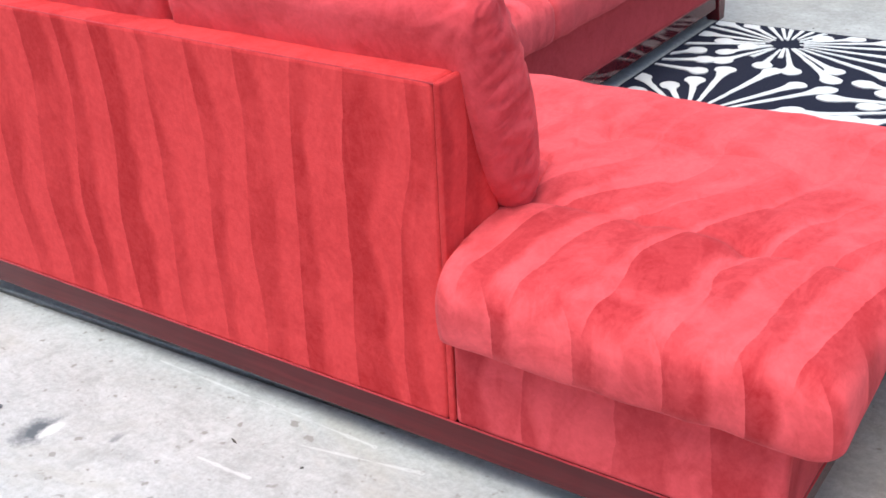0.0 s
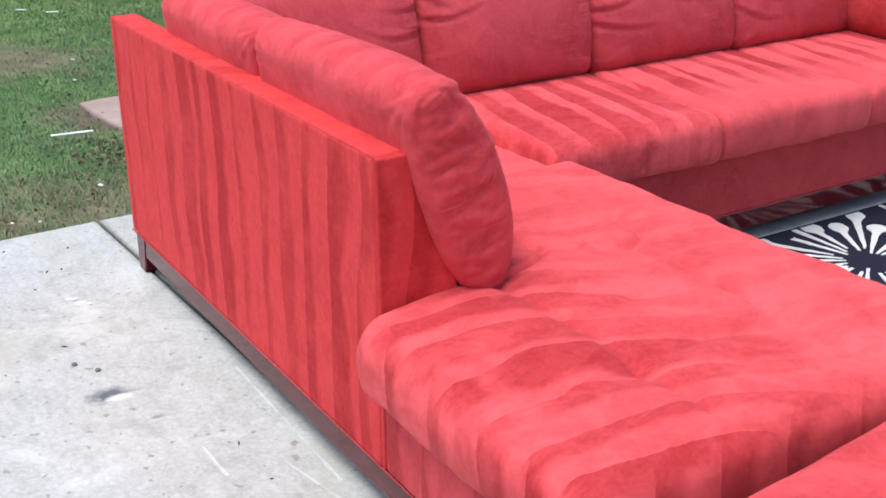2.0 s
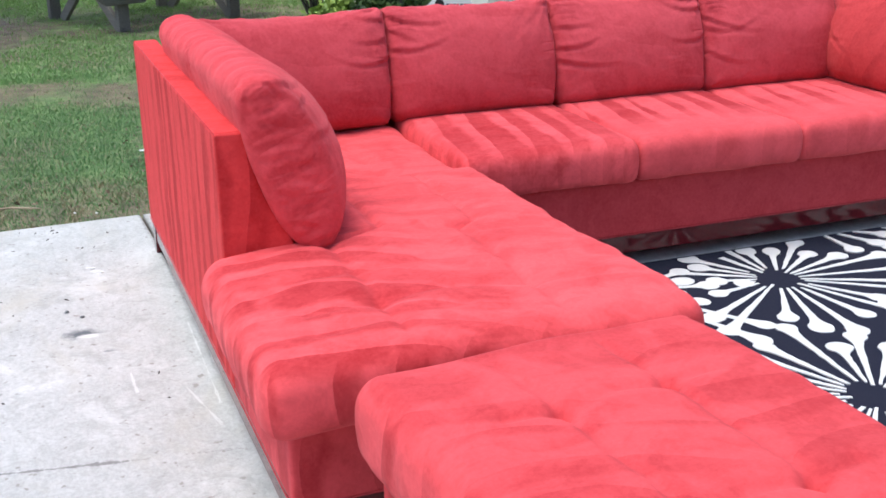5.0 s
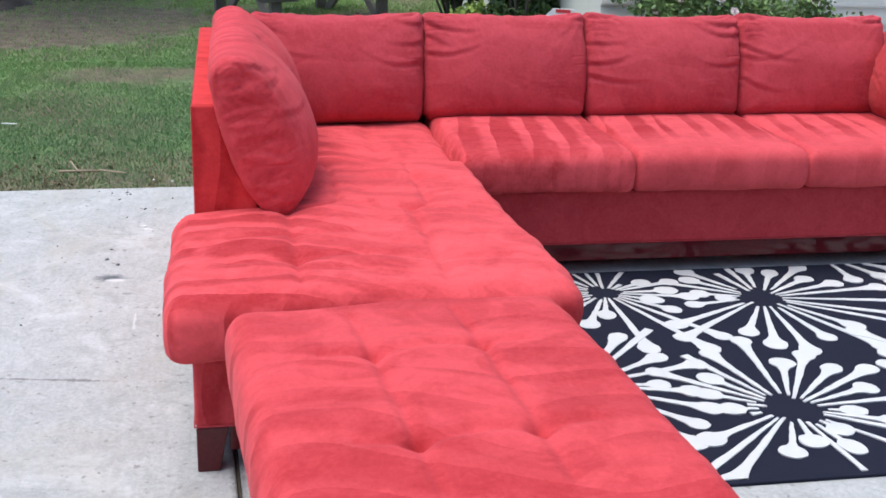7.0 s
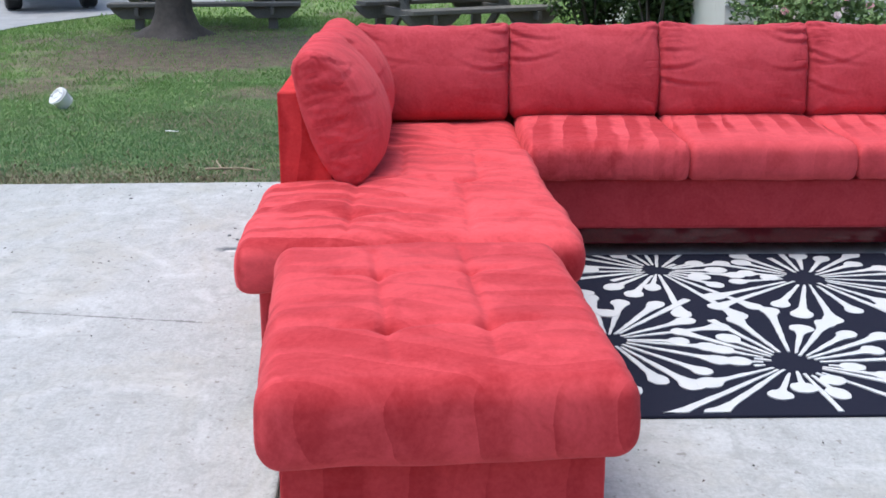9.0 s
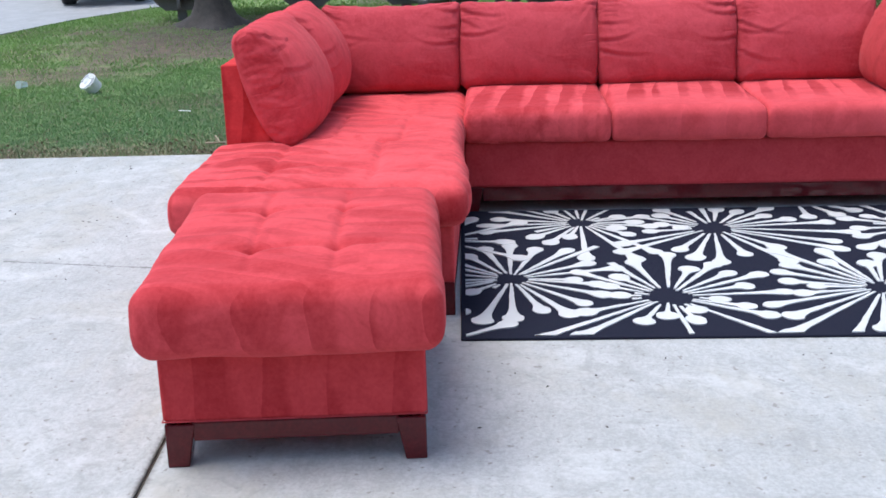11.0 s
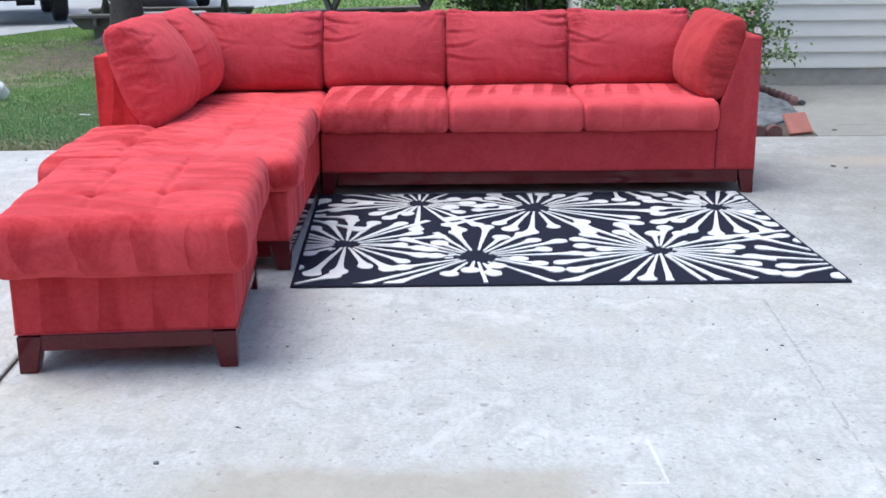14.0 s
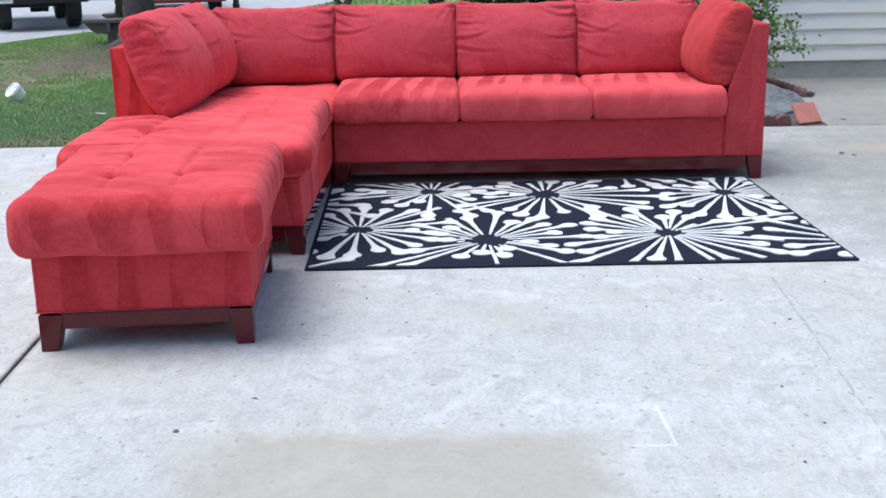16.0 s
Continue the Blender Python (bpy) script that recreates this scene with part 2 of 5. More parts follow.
def concrete_material(name, age):
    m, nt, b = mat(name)
    w = coords(nt)
    big = noise_tex(nt, w, 0.55, 5.0, 0.6)
    mid = noise_tex(nt, w, 4.0, 6.0, 0.65, 0.3)
    grit = noise_tex(nt, w, 60.0, 9.0, 0.85)
    speck = noise_tex(nt, w, 31.0, 2.0, 0.5)
    swirl = noise_tex(nt, coords(nt, (1.0, 5.0, 1.0), (0, 0, 20)), 6.0, 7.0, 0.7, 0.6)
    col = ramp(nt, big, (0.32, (0.31, 0.308, 0.295)), (0.68, (0.50, 0.505, 0.50)))
    col = mix(nt, 0.48, col, ramp(nt, mid, (0.3, (0.29, 0.288, 0.275)), (0.70, (0.57, 0.575, 0.57))))
    col = mix(nt, 0.30, col, ramp(nt, swirl, (0.3, (0.30, 0.295, 0.285)), (0.7, (0.60, 0.60, 0.595))))
    col = mix(nt, 0.26, col, ramp(nt, grit, (0.40, (0.20, 0.195, 0.185)), (0.60, (0.68, 0.68, 0.675))))
    chalk = noise_tex(nt, w, 1.7, 6.0, 0.75, 1.0)
    col = mix(nt, ramp(nt, chalk, (0.52, grey(0.0)), (0.66, grey(0.5))), col, (0.66, 0.66, 0.655))
    dirt = noise_tex(nt, coords(nt, (1.0, 1.6, 1.0)), 1.1, 6.0, 0.7, 0.8)
    col = mix(nt, ramp(nt, dirt, (0.50, grey(0.0)), (0.70, grey(0.65))), col, (0.42, 0.39, 0.33))
    col = mix(nt, ramp(nt, speck, (0.65, grey(0.0)), (0.71, grey(0.8))), col, (0.25, 0.23, 0.21))
    blotch = noise_tex(nt, w, 9.0, 7.0, 0.75, 0.8)
    col = mix(nt, ramp(nt, blotch, (0.50, grey(0.0)), (0.66, grey(0.55))), col, (0.29, 0.287, 0.275))
    sep = nt.nodes.new("ShaderNodeSeparateXYZ")
    wire(nt, w, sep.inputs[0])
    X, Y = sep.outputs[0], sep.outputs[1]
    wave = calc(nt, "SUBTRACT", noise_tex(nt, w, 5.0, 4.0, 0.6), 0.5)
    rag = calc(nt, "SUBTRACT", noise_tex(nt, w, 30.0, 4.0, 0.7), 0.5)

    def band(v, lo, hi):
        n = node(nt, "MapRange", From_Min=lo, From_Max=hi)
        wire(nt, v, n.inputs[0])
        return n.outputs[0]

    def spot(x, y, rx, ry, ragged, soft):
        dx, dy = calc(nt, "DIVIDE", calc(nt, "SUBTRACT", X, x), rx), calc(nt, "DIVIDE", calc(nt, "SUBTRACT", Y, y), ry)
        d = calc(nt, "SQRT", calc(nt, "ADD", calc(nt, "MULTIPLY", dx, dx), calc(nt, "MULTIPLY", dy, dy)))
        d = calc(nt, "MULTIPLY_ADD", rag, ragged, calc(nt, "MULTIPLY_ADD", wave, ragged, d))
        return band(d, 1.0 + soft, 1.0 - soft)

    def line(ax, ay, bx, by, half, ragged=0.02):
        """A mark along a straight stretch."""
        ln = math.hypot(bx - ax, by - ay)
        ux, uy = (bx - ax) / ln, (by - ay) / ln
        px, py = calc(nt, "SUBTRACT", X, ax), calc(nt, "SUBTRACT", Y, ay)
        s = calc(nt, "ADD", calc(nt, "MULTIPLY", px, ux), calc(nt, "MULTIPLY", py, uy))
        s = calc(nt, "MINIMUM", calc(nt, "MAXIMUM", s, 0.0), ln)
        ex, ey = calc(nt, "SUBTRACT", px, calc(nt, "MULTIPLY", s, ux)), calc(nt, "SUBTRACT", py, calc(nt, "MULTIPLY", s, uy))
        d = calc(nt, "SQRT", calc(nt, "ADD", calc(nt, "MULTIPLY", ex, ex), calc(nt, "MULTIPLY", ey, ey)))
        return band(calc(nt, "ABSOLUTE", calc(nt, "MULTIPLY_ADD", rag, ragged, calc(nt, "MULTIPLY_ADD", wave, ragged, d))), half, half * 0.4)

    # damp brown patch, scuff with a pale chip, chalky scratches, hairline cracks
    edge = calc(nt, "MULTIPLY_ADD", wave, 0.28, calc(nt, "MULTIPLY_ADD", rag, 0.06, X))
    damp = calc(nt, "MULTIPLY", calc(nt, "MULTIPLY", band(edge, 1.66, 1.76), band(edge, 3.5, 3.0)), calc(nt, "MULTIPLY", band(calc(nt, "MULTIPLY_ADD", wave, 0.3, Y), 3.62, 3.42), band(calc(nt, "MULTIPLY_ADD", wave, 0.3, Y), 2.28, 2.50)))
    col = mix(nt, calc(nt, "MULTIPLY", damp, 0.72), col, (0.33, 0.295, 0.24))
    col = mix(nt, calc(nt, "MULTIPLY", spot(-2.0, 6.4, 2.4, 1.6, 1.4, 0.6), 0.92), col, (0.25, 0.243, 0.228))
    col = mix(nt, calc(nt, "MULTIPLY", spot(-2.52, 5.95, 0.13, 0.38, 1.6, 0.7), 0.6), col, (0.40, 0.32, 0.25))
    for x, y, rx, ry, strength in ((-1.795, 1.145, 0.034, 0.050, 0.9), (-1.62, 1.22, 0.010, 0.016, 0.5), (-2.02, 1.11, 0.009, 0.012, 0.4), (-1.955, 1.16, 0.008, 0.010, 0.35)):
        col = mix(nt, calc(nt, "MULTIPLY", spot(x, y, rx, ry, 1.5, 0.45), strength), col, (0.07, 0.085, 0.10))
    for x, y, rx, ry, strength in ((-1.772, 1.162, 0.018, 0.036, 0.85), (-2.44, 1.245, 0.014, 0.018, 0.8), (-2.49, 1.225, 0.011, 0.013, 0.7)):
        col = mix(nt, calc(nt, "MULTIPLY", spot(x, y, rx, ry, 2.2, 0.3), strength), col, (0.68, 0.67, 0.65))
    for ax, ay, bx, by, half, strength in ((-1.24, 1.413, -0.96, 1.467, 0.004, 0.32), (-1.41, 1.264, -1.265, 1.267, 0.005, 0.36), (-1.77, 1.50, -1.10, 1.49, 0.0035, 0.32), (1.54, 3.70, 1.81, 3.71, 0.006, 0.35), (1.81, 3.71, 1.81, 3.59, 0.006, 0.3)):
        col = mix(nt, calc(nt, "MULTIPLY", line(ax, ay, bx, by, half), strength), col, (0.80, 0.80, 0.79))
    # dirt caught along the open joint
    along = calc(nt, "ABSOLUTE", calc(nt, "SUBTRACT", Y, calc(nt, "MULTIPLY_ADD", X, 0.033, 1.615)))
    caught = band(calc(nt, "MULTIPLY_ADD", rag, 0.03, along), 0.024, 0.006)
    col = mix(nt, calc(nt, "MULTIPLY", caught, 0.6), col, (0.13, 0.12, 0.105))
    for ax, ay, bx, by, half, strength in ((-0.97, 0.45, -0.84, 1.19, 0.008, 0.8), (0.25, 4.40, 1.9, 4.28, 0.005, 0.35), (-3.84, 6.08, -3.87, 6.36, 0.024, 0.9), (-3.87, 6.36, -3.82, 7.2, 0.020, 0.8), (-0.84, 1.20, -0.80, 1.46, 0.004, 0.3)):
        col = mix(nt, calc(nt, "MULTIPLY", line(ax, ay, bx, by, half, 0.03), strength), col, (0.16, 0.155, 0.15))
    col = mix(nt, calc(nt, "MULTIPLY_ADD", mid, 0.5 * age, 0.45 * age), col, (0.20, 0.19, 0.165))
    wire(nt, col, b.inputs["Base Color"])
    b.inputs["Roughness"].default_value = 0.85
    bump(nt, b, calc(nt, "MULTIPLY_ADD", mid, 1.5, grit), 0.18, 0.004)
    return m


CONCRETE = concrete_material("broom_finished_concrete", 0.0)
CONCRETE_OLD = concrete_material("old_stained_concrete", 0.8)


def plain(name, col, rough=0.6, metal=0.0, vary=0.25, scale=12.0, bumpy=0.1, coat=0.0):
    m, nt, b = mat(name)
    n = noise_tex(nt, coords(nt), scale, 5.0, 0.6)
    big = noise_tex(nt, coords(nt), scale * 0.18, 3.0, 0.5)
    lo, hi = tuple(c * (1 - vary) for c in col), tuple(min(1.0, c * (1 + vary)) for c in col)
    wire(nt, mix(nt, 0.5, ramp(nt, n, (0.3, lo), (0.7, hi)), ramp(nt, big, (0.3, lo), (0.7, hi))), b.inputs["Base Color"])
    b.inputs["Roughness"].default_value = rough
    b.inputs["Metallic"].default_value = metal
    b.inputs["Coat Weight"].default_value = coat
    bump(nt, b, n, bumpy, 0.004)
    return m


BARE = [(-8.9, 0.0, 0.9, 1.3), (-6.9, -1.6, 0.5, 0.9), (-6.6, 0.9, 0.35, 0.6), (-10.6, -0.6, 1.5, 1.7), (-9.9, 0.9, 0.8, 0.7), (-4.7, 1.95, 0.3, 0.25), (-5.2, 2.7, 0.6, 0.3), (-6.2, 1.9, 0.4, 0.4), (-9.6, 3.2, 1.2, 1.0), (-8.6, -0.9, 1.0, 1.3)]


def turf_material():
    m, nt, b = mat("lawn_soil_and_turf")
    w = coords(nt)
    big = noise_tex(nt, w, 0.45, 4.0, 0.6)
    mid = noise_tex(nt, w, 2.6, 5.0, 0.65)
    fine = noise_tex(nt, w, 22.0, 6.0, 0.8)
    sep = nt.nodes.new("ShaderNodeSeparateXYZ")
    wire(nt, w, sep.inputs[0])
    # sunlight on the lawn towards the road, mixed into the turf's green
    sunny_far = node(nt, "MapRange", From_Min=-4.0, From_Max=-10.0, To_Max=0.85)
    wire(nt, calc(nt, "MULTIPLY_ADD", sep.outputs[1], 0.8, sep.outputs[0]), sunny_far.inputs[0])
    green = mix(nt, sunny_far.outputs[0], mix(nt, mid, (0.095, 0.155, 0.055), (0.150, 0.225, 0.080)), (0.20, 0.29, 0.085))
    bare = mix(nt, mid, (0.22, 0.160, 0.108), (0.115, 0.088, 0.058))
    col = mix(nt, ramp(nt, big, (0.53, grey(0.0)), (0.66, grey(0.9))), green, bare)
    for x, y, rx, ry in BARE:
        dx = calc(nt, "DIVIDE", calc(nt, "SUBTRACT", sep.outputs[0], x), rx)
        dy = calc(nt, "DIVIDE", calc(nt, "SUBTRACT", sep.outputs[1], y), ry)
        d = calc(nt, "SQRT", calc(nt, "ADD", calc(nt, "MULTIPLY", dx, dx), calc(nt, "MULTIPLY", dy, dy)))
        d = calc(nt, "MULTIPLY_ADD", calc(nt, "SUBTRACT", mid, 0.5), 3.2, d)
        col = mix(nt, ramp(nt, calc(nt, "MULTIPLY", d, 0.5), (0.30, grey(0.85)), (0.80, grey(0.0))), col, bare)
    # trodden strip of straw and soil beside the slab
    strip = node(nt, "MapRange", From_Min=-3.95, From_Max=-3.30)
    wire(nt, calc(nt, "MULTIPLY_ADD", calc(nt, "SUBTRACT", mid, 0.5), 1.6, sep.outputs[0]), strip.inputs[0])
    col = mix(nt, calc(nt, "MULTIPLY", strip.outputs[0], 0.85), col, mix(nt, fine, (0.11, 0.095, 0.058), (0.25, 0.21, 0.135)))
    clump = noise_tex(nt, w, 7.0, 5.0, 0.7)
    col = mix(nt, 0.8, col, ramp(nt, fine, (0.38, grey(0.70)), (0.62, grey(1.0))), "MULTIPLY")
    col = mix(nt, 0.9, col, ramp(nt, clump, (0.36, grey(0.6)), (0.64, grey(1.35))), "MULTIPLY")
    wire(nt, col, b.inputs["Base Color"])
    b.inputs["Roughness"].default_value = 0.9
    bump(nt, b, fine, 0.6, 0.03)
    return m


TURF = turf_material()


def blade_material(name, a, c, sunny=None):
    m, nt, b = mat(name)
    geo = nt.nodes.new("ShaderNodeNewGeometry")
    big = noise_tex(nt, coords(nt), 0.9, 3.0)
    col = ramp(nt, calc(nt, "MULTIPLY_ADD", big, 0.6, calc(nt, "MULTIPLY", geo.outputs["Random Per Island"], 0.6)), (0.25, a), (0.85, c))
    if sunny:
        # sunlit grass by the road: a brighter, yellower green put into the colour
        sep = nt.nodes.new("ShaderNodeSeparateXYZ")
        wire(nt, coords(nt), sep.inputs[0])
        away = node(nt, "MapRange", From_Min=-4.0, From_Max=-10.0, To_Max=0.85)
        wire(nt, calc(nt, "MULTIPLY_ADD", sep.outputs[1], 0.8, sep.outputs[0]), away.inputs[0])
        col = mix(nt, away.outputs[0], col, sunny)
    wire(nt, col, b.inputs["Base Color"])
    b.inputs["Roughness"].default_value = 0.55
    return m


GRASS = blade_material("grass_blades", (0.098, 0.210, 0.072), (0.170, 0.305, 0.112), (0.25, 0.40, 0.10))
LEAF = blade_material("shrub_leaves", (0.018, 0.045, 0.012), (0.075, 0.125, 0.030))
ROSE_LEAF = blade_material("rose_leaves", (0.06, 0.125, 0.035), (0.19, 0.29, 0.09))


def pile_material(name, col, edge):
    m, nt, b = mat(name)
    tuft = noise_tex(nt, coords(nt), 260.0, 3.0, 0.7)
    soil = noise_tex(nt, coords(nt), 6.0, 4.0, 0.6)
    wire(nt, mix(nt, calc(nt, "MULTIPLY", tuft, 0.7), mix(nt, calc(nt, "MULTIPLY", soil, 0.4), col, edge), edge), b.inputs["Base Color"])
    b.inputs["Roughness"].default_value = 0.95
    b.inputs["Specular IOR Level"].default_value = 0.04
    bump(nt, b, tuft, 0.5, 0.004)
    return m


PILE_BLACK = pile_material("black_rug_pile", (0.016, 0.017, 0.030), (0.026, 0.028, 0.044))
PILE_WHITE = pile_material("ivory_rug_pile", (0.72, 0.72, 0.71), (0.54, 0.54, 0.535))
SIDING = plain("white_vinyl_siding", (0.74, 0.72, 0.67), 0.5, 0, 0.06, 5.0, 0.04)
FOUNDATION = plain("grey_foundation", (0.37, 0.355, 0.32), 0.9, 0, 0.2, 10.0, 0.3)
ASPHALT = plain("pale_worn_road", (0.36, 0.36, 0.37), 0.65, 0, 0.2, 20.0, 0.3)
SOIL = plain("dark_bed_soil", (0.085, 0.068, 0.052), 0.95, 0, 0.45, 14.0, 0.9)
BARK = plain("tree_bark", (0.085, 0.070, 0.060), 0.9, 0, 0.45, 18.0, 0.9)
BRICK_BROWN = plain("brown_brick_wall", (0.17, 0.12, 0.10), 0.9, 0, 0.3, 9.0, 0.5)
BRICK_PALE = plain("terracotta_paver", (0.42, 0.165, 0.13), 0.8, 0, 0.15, 25.0, 0.3)
BRICK_MAROON = plain("maroon_scalloped_edging", (0.145, 0.072, 0.068), 0.85, 0, 0.3, 25.0, 0.4)
STONE = plain("grey_bed_stone", (0.13, 0.14, 0.15), 0.85, 0, 0.65, 16.0, 0.9)
RUBBER = plain("black_rubber", (0.018, 0.018, 0.019), 0.75, 0, 0.2, 30.0, 0.2)
DARK_METAL = plain("black_painted_steel", (0.02, 0.02, 0.022), 0.45, 0.3, 0.3, 15.0, 0.1)
CAR_RED = plain("dark_red_car_paint", (0.22, 0.015, 0.018), 0.3, 0.0, 0.08, 6.0, 0.0, 0.8)
CHROME = plain("chrome_bumper", (0.6, 0.6, 0.62), 0.2, 0.9, 0.1, 8.0, 0.02)
WHITE_PLASTIC = plain("white_plastic", (0.74, 0.74, 0.73), 0.45, 0, 0.06, 6.0, 0.05)
SIGN_RED = plain("red_printing", (0.55, 0.03, 0.04), 0.5, 0, 0.08, 10.0, 0.02)
CANE = plain("green_rose_cane", (0.11, 0.12, 0.055), 0.7, 0, 0.3, 30.0, 0.2)
PETAL = plain("pink_petals", (0.78, 0.42, 0.46), 0.6, 0, 0.2, 30.0, 0.1)
PETAL_PALE = plain("pale_petals", (0.82, 0.70, 0.70), 0.6, 0, 0.1, 30.0, 0.1)


# ---------------------------------------------------------------- mesh helpers
def part(name, bm, material, parent=None, label="", smooth=False, kind=""):
    me = bpy.data.meshes.new(name)
    bm.to_mesh(me)
    bm.free()
    me.materials.append(material)
    if smooth:
        me.polygons.foreach_set("use_smooth", [True] * len(me.polygons))
    ob = new(name, me)
    if parent is not None:
        ob.parent = parent
    return tagged(ob, label, kind=kind)


def pydata(name, verts, faces, material, parent=None, label="", smooth=True, kind=""):
    me = bpy.data.meshes.new(name)
    me.from_pydata([tuple(v) for v in verts], [], faces)
    me.update()
    me.materials.append(material)
    if smooth:
        me.polygons.foreach_set("use_smooth", [True] * len(me.polygons))
    ob = new(name, me)
    if parent is not None:
        ob.parent = parent
    return tagged(ob, label, kind=kind)


def empty(name, m, label, category, group=""):
    ob = new(name)
    ob.empty_display_size = 0.1
    ob.matrix_world = m
    return tagged(ob, label, category, group)


def box(bm, x0, x1, y0, y1, z0, z1, r=0.006, seg=2):
    res = bmesh.ops.create_cube(bm, size=1.0)
    vs = res["verts"]
    for v in vs:
        v.co = Vector((x0 + (v.co.x + 0.5) * (x1 - x0), y0 + (v.co.y + 0.5) * (y1 - y0), z0 + (v.co.z + 0.5) * (z1 - z0)))
    if r > 0:
        es = list({e for v in vs for e in v.link_edges})
        bmesh.ops.bevel(bm, geom=es, offset=r, segments=seg, profile=0.5, affect="EDGES")
    return bm


def new_box(*a, **k):
    return box(bmesh.new(), *a, **k)


def prism(pts, lo, hi, axis="x", r=0.0, seg=2):
    """A closed outline pulled out along an axis: pts are (y, z), (x, z) or (x, y)."""
    bm = bmesh.new()

    def at(p, s):
        return {"x": (s, p[0], p[1]), "y": (p[0], s, p[1]), "z": (p[0], p[1], s)}[axis]

    a = [bm.verts.new(at(p, lo)) for p in pts]
    c = [bm.verts.new(at(p, hi)) for p in pts]
    bm.faces.new(a)
    bm.faces.new(c[::-1])
    for i in range(len(pts)):
        j = (i + 1) % len(pts)
        bm.faces.new((a[j], a[i], c[i], c[j]))
    bmesh.ops.recalc_face_normals(bm, faces=bm.faces)
    if r > 0:
        bmesh.ops.bevel(bm, geom=list(bm.edges), offset=r, segments=seg, profile=0.5, affect="EDGES")
    return bm


def tube(bm, a, b, ra, rb, n=10, caps=True):
    a, b = Vector(a), Vector(b)
    q = (b - a).to_track_quat("Z", "Y").to_matrix()
    rings = []
    for c, r in ((a, ra), (b, rb)):
        rings.append([bm.verts.new(c + q @ Vector((r * math.cos(2 * math.pi * i / n), r * math.sin(2 * math.pi * i / n), 0))) for i in range(n)])
    for i in range(n):
        j = (i + 1) % n
        bm.faces.new((rings[0][i], rings[0][j], rings[1][j], rings[1][i]))
    if caps:
        bm.faces.new(rings[0][::-1])
        bm.faces.new(rings[1])
    return bm


def cube_grid(hx, hy, hz, step):
    """Points and faces of a fine grid over a box, welded along its edges."""
    seen, verts, faces = {}, [], []

    def vid(p):
        key = tuple(round(c, 5) for c in p)
        if key not in seen:
            seen[key] = len(verts)
            verts.append(p)
        return seen[key]

    def lin(h):
        return np.linspace(-h, h, max(4, int(round(2 * h / step)) + 1))

    gx, gy, gz = lin(hx), lin(hy), lin(hz)

    def sheet(us, vs, at, flip):
        for i in range(len(us) - 1):
            for j in range(len(vs) - 1):
                f = [vid(at(us[i], vs[j])), vid(at(us[i + 1], vs[j])), vid(at(us[i + 1], vs[j + 1])), vid(at(us[i], vs[j + 1]))]
                faces.append(f[::-1] if flip else f)

    sheet(gx, gy, lambda u, v: (u, v, hz), False)
    sheet(gx, gy, lambda u, v: (u, v, -hz), True)
    sheet(gx, gz, lambda u, v: (u, -hy, v), False)
    sheet(gx, gz, lambda u, v: (u, hy, v), True)
    sheet(gy, gz, lambda u, v: (hx, u, v), False)
    sheet(gy, gz, lambda u, v: (-hx, u, v), True)
    return np.array(verts), faces


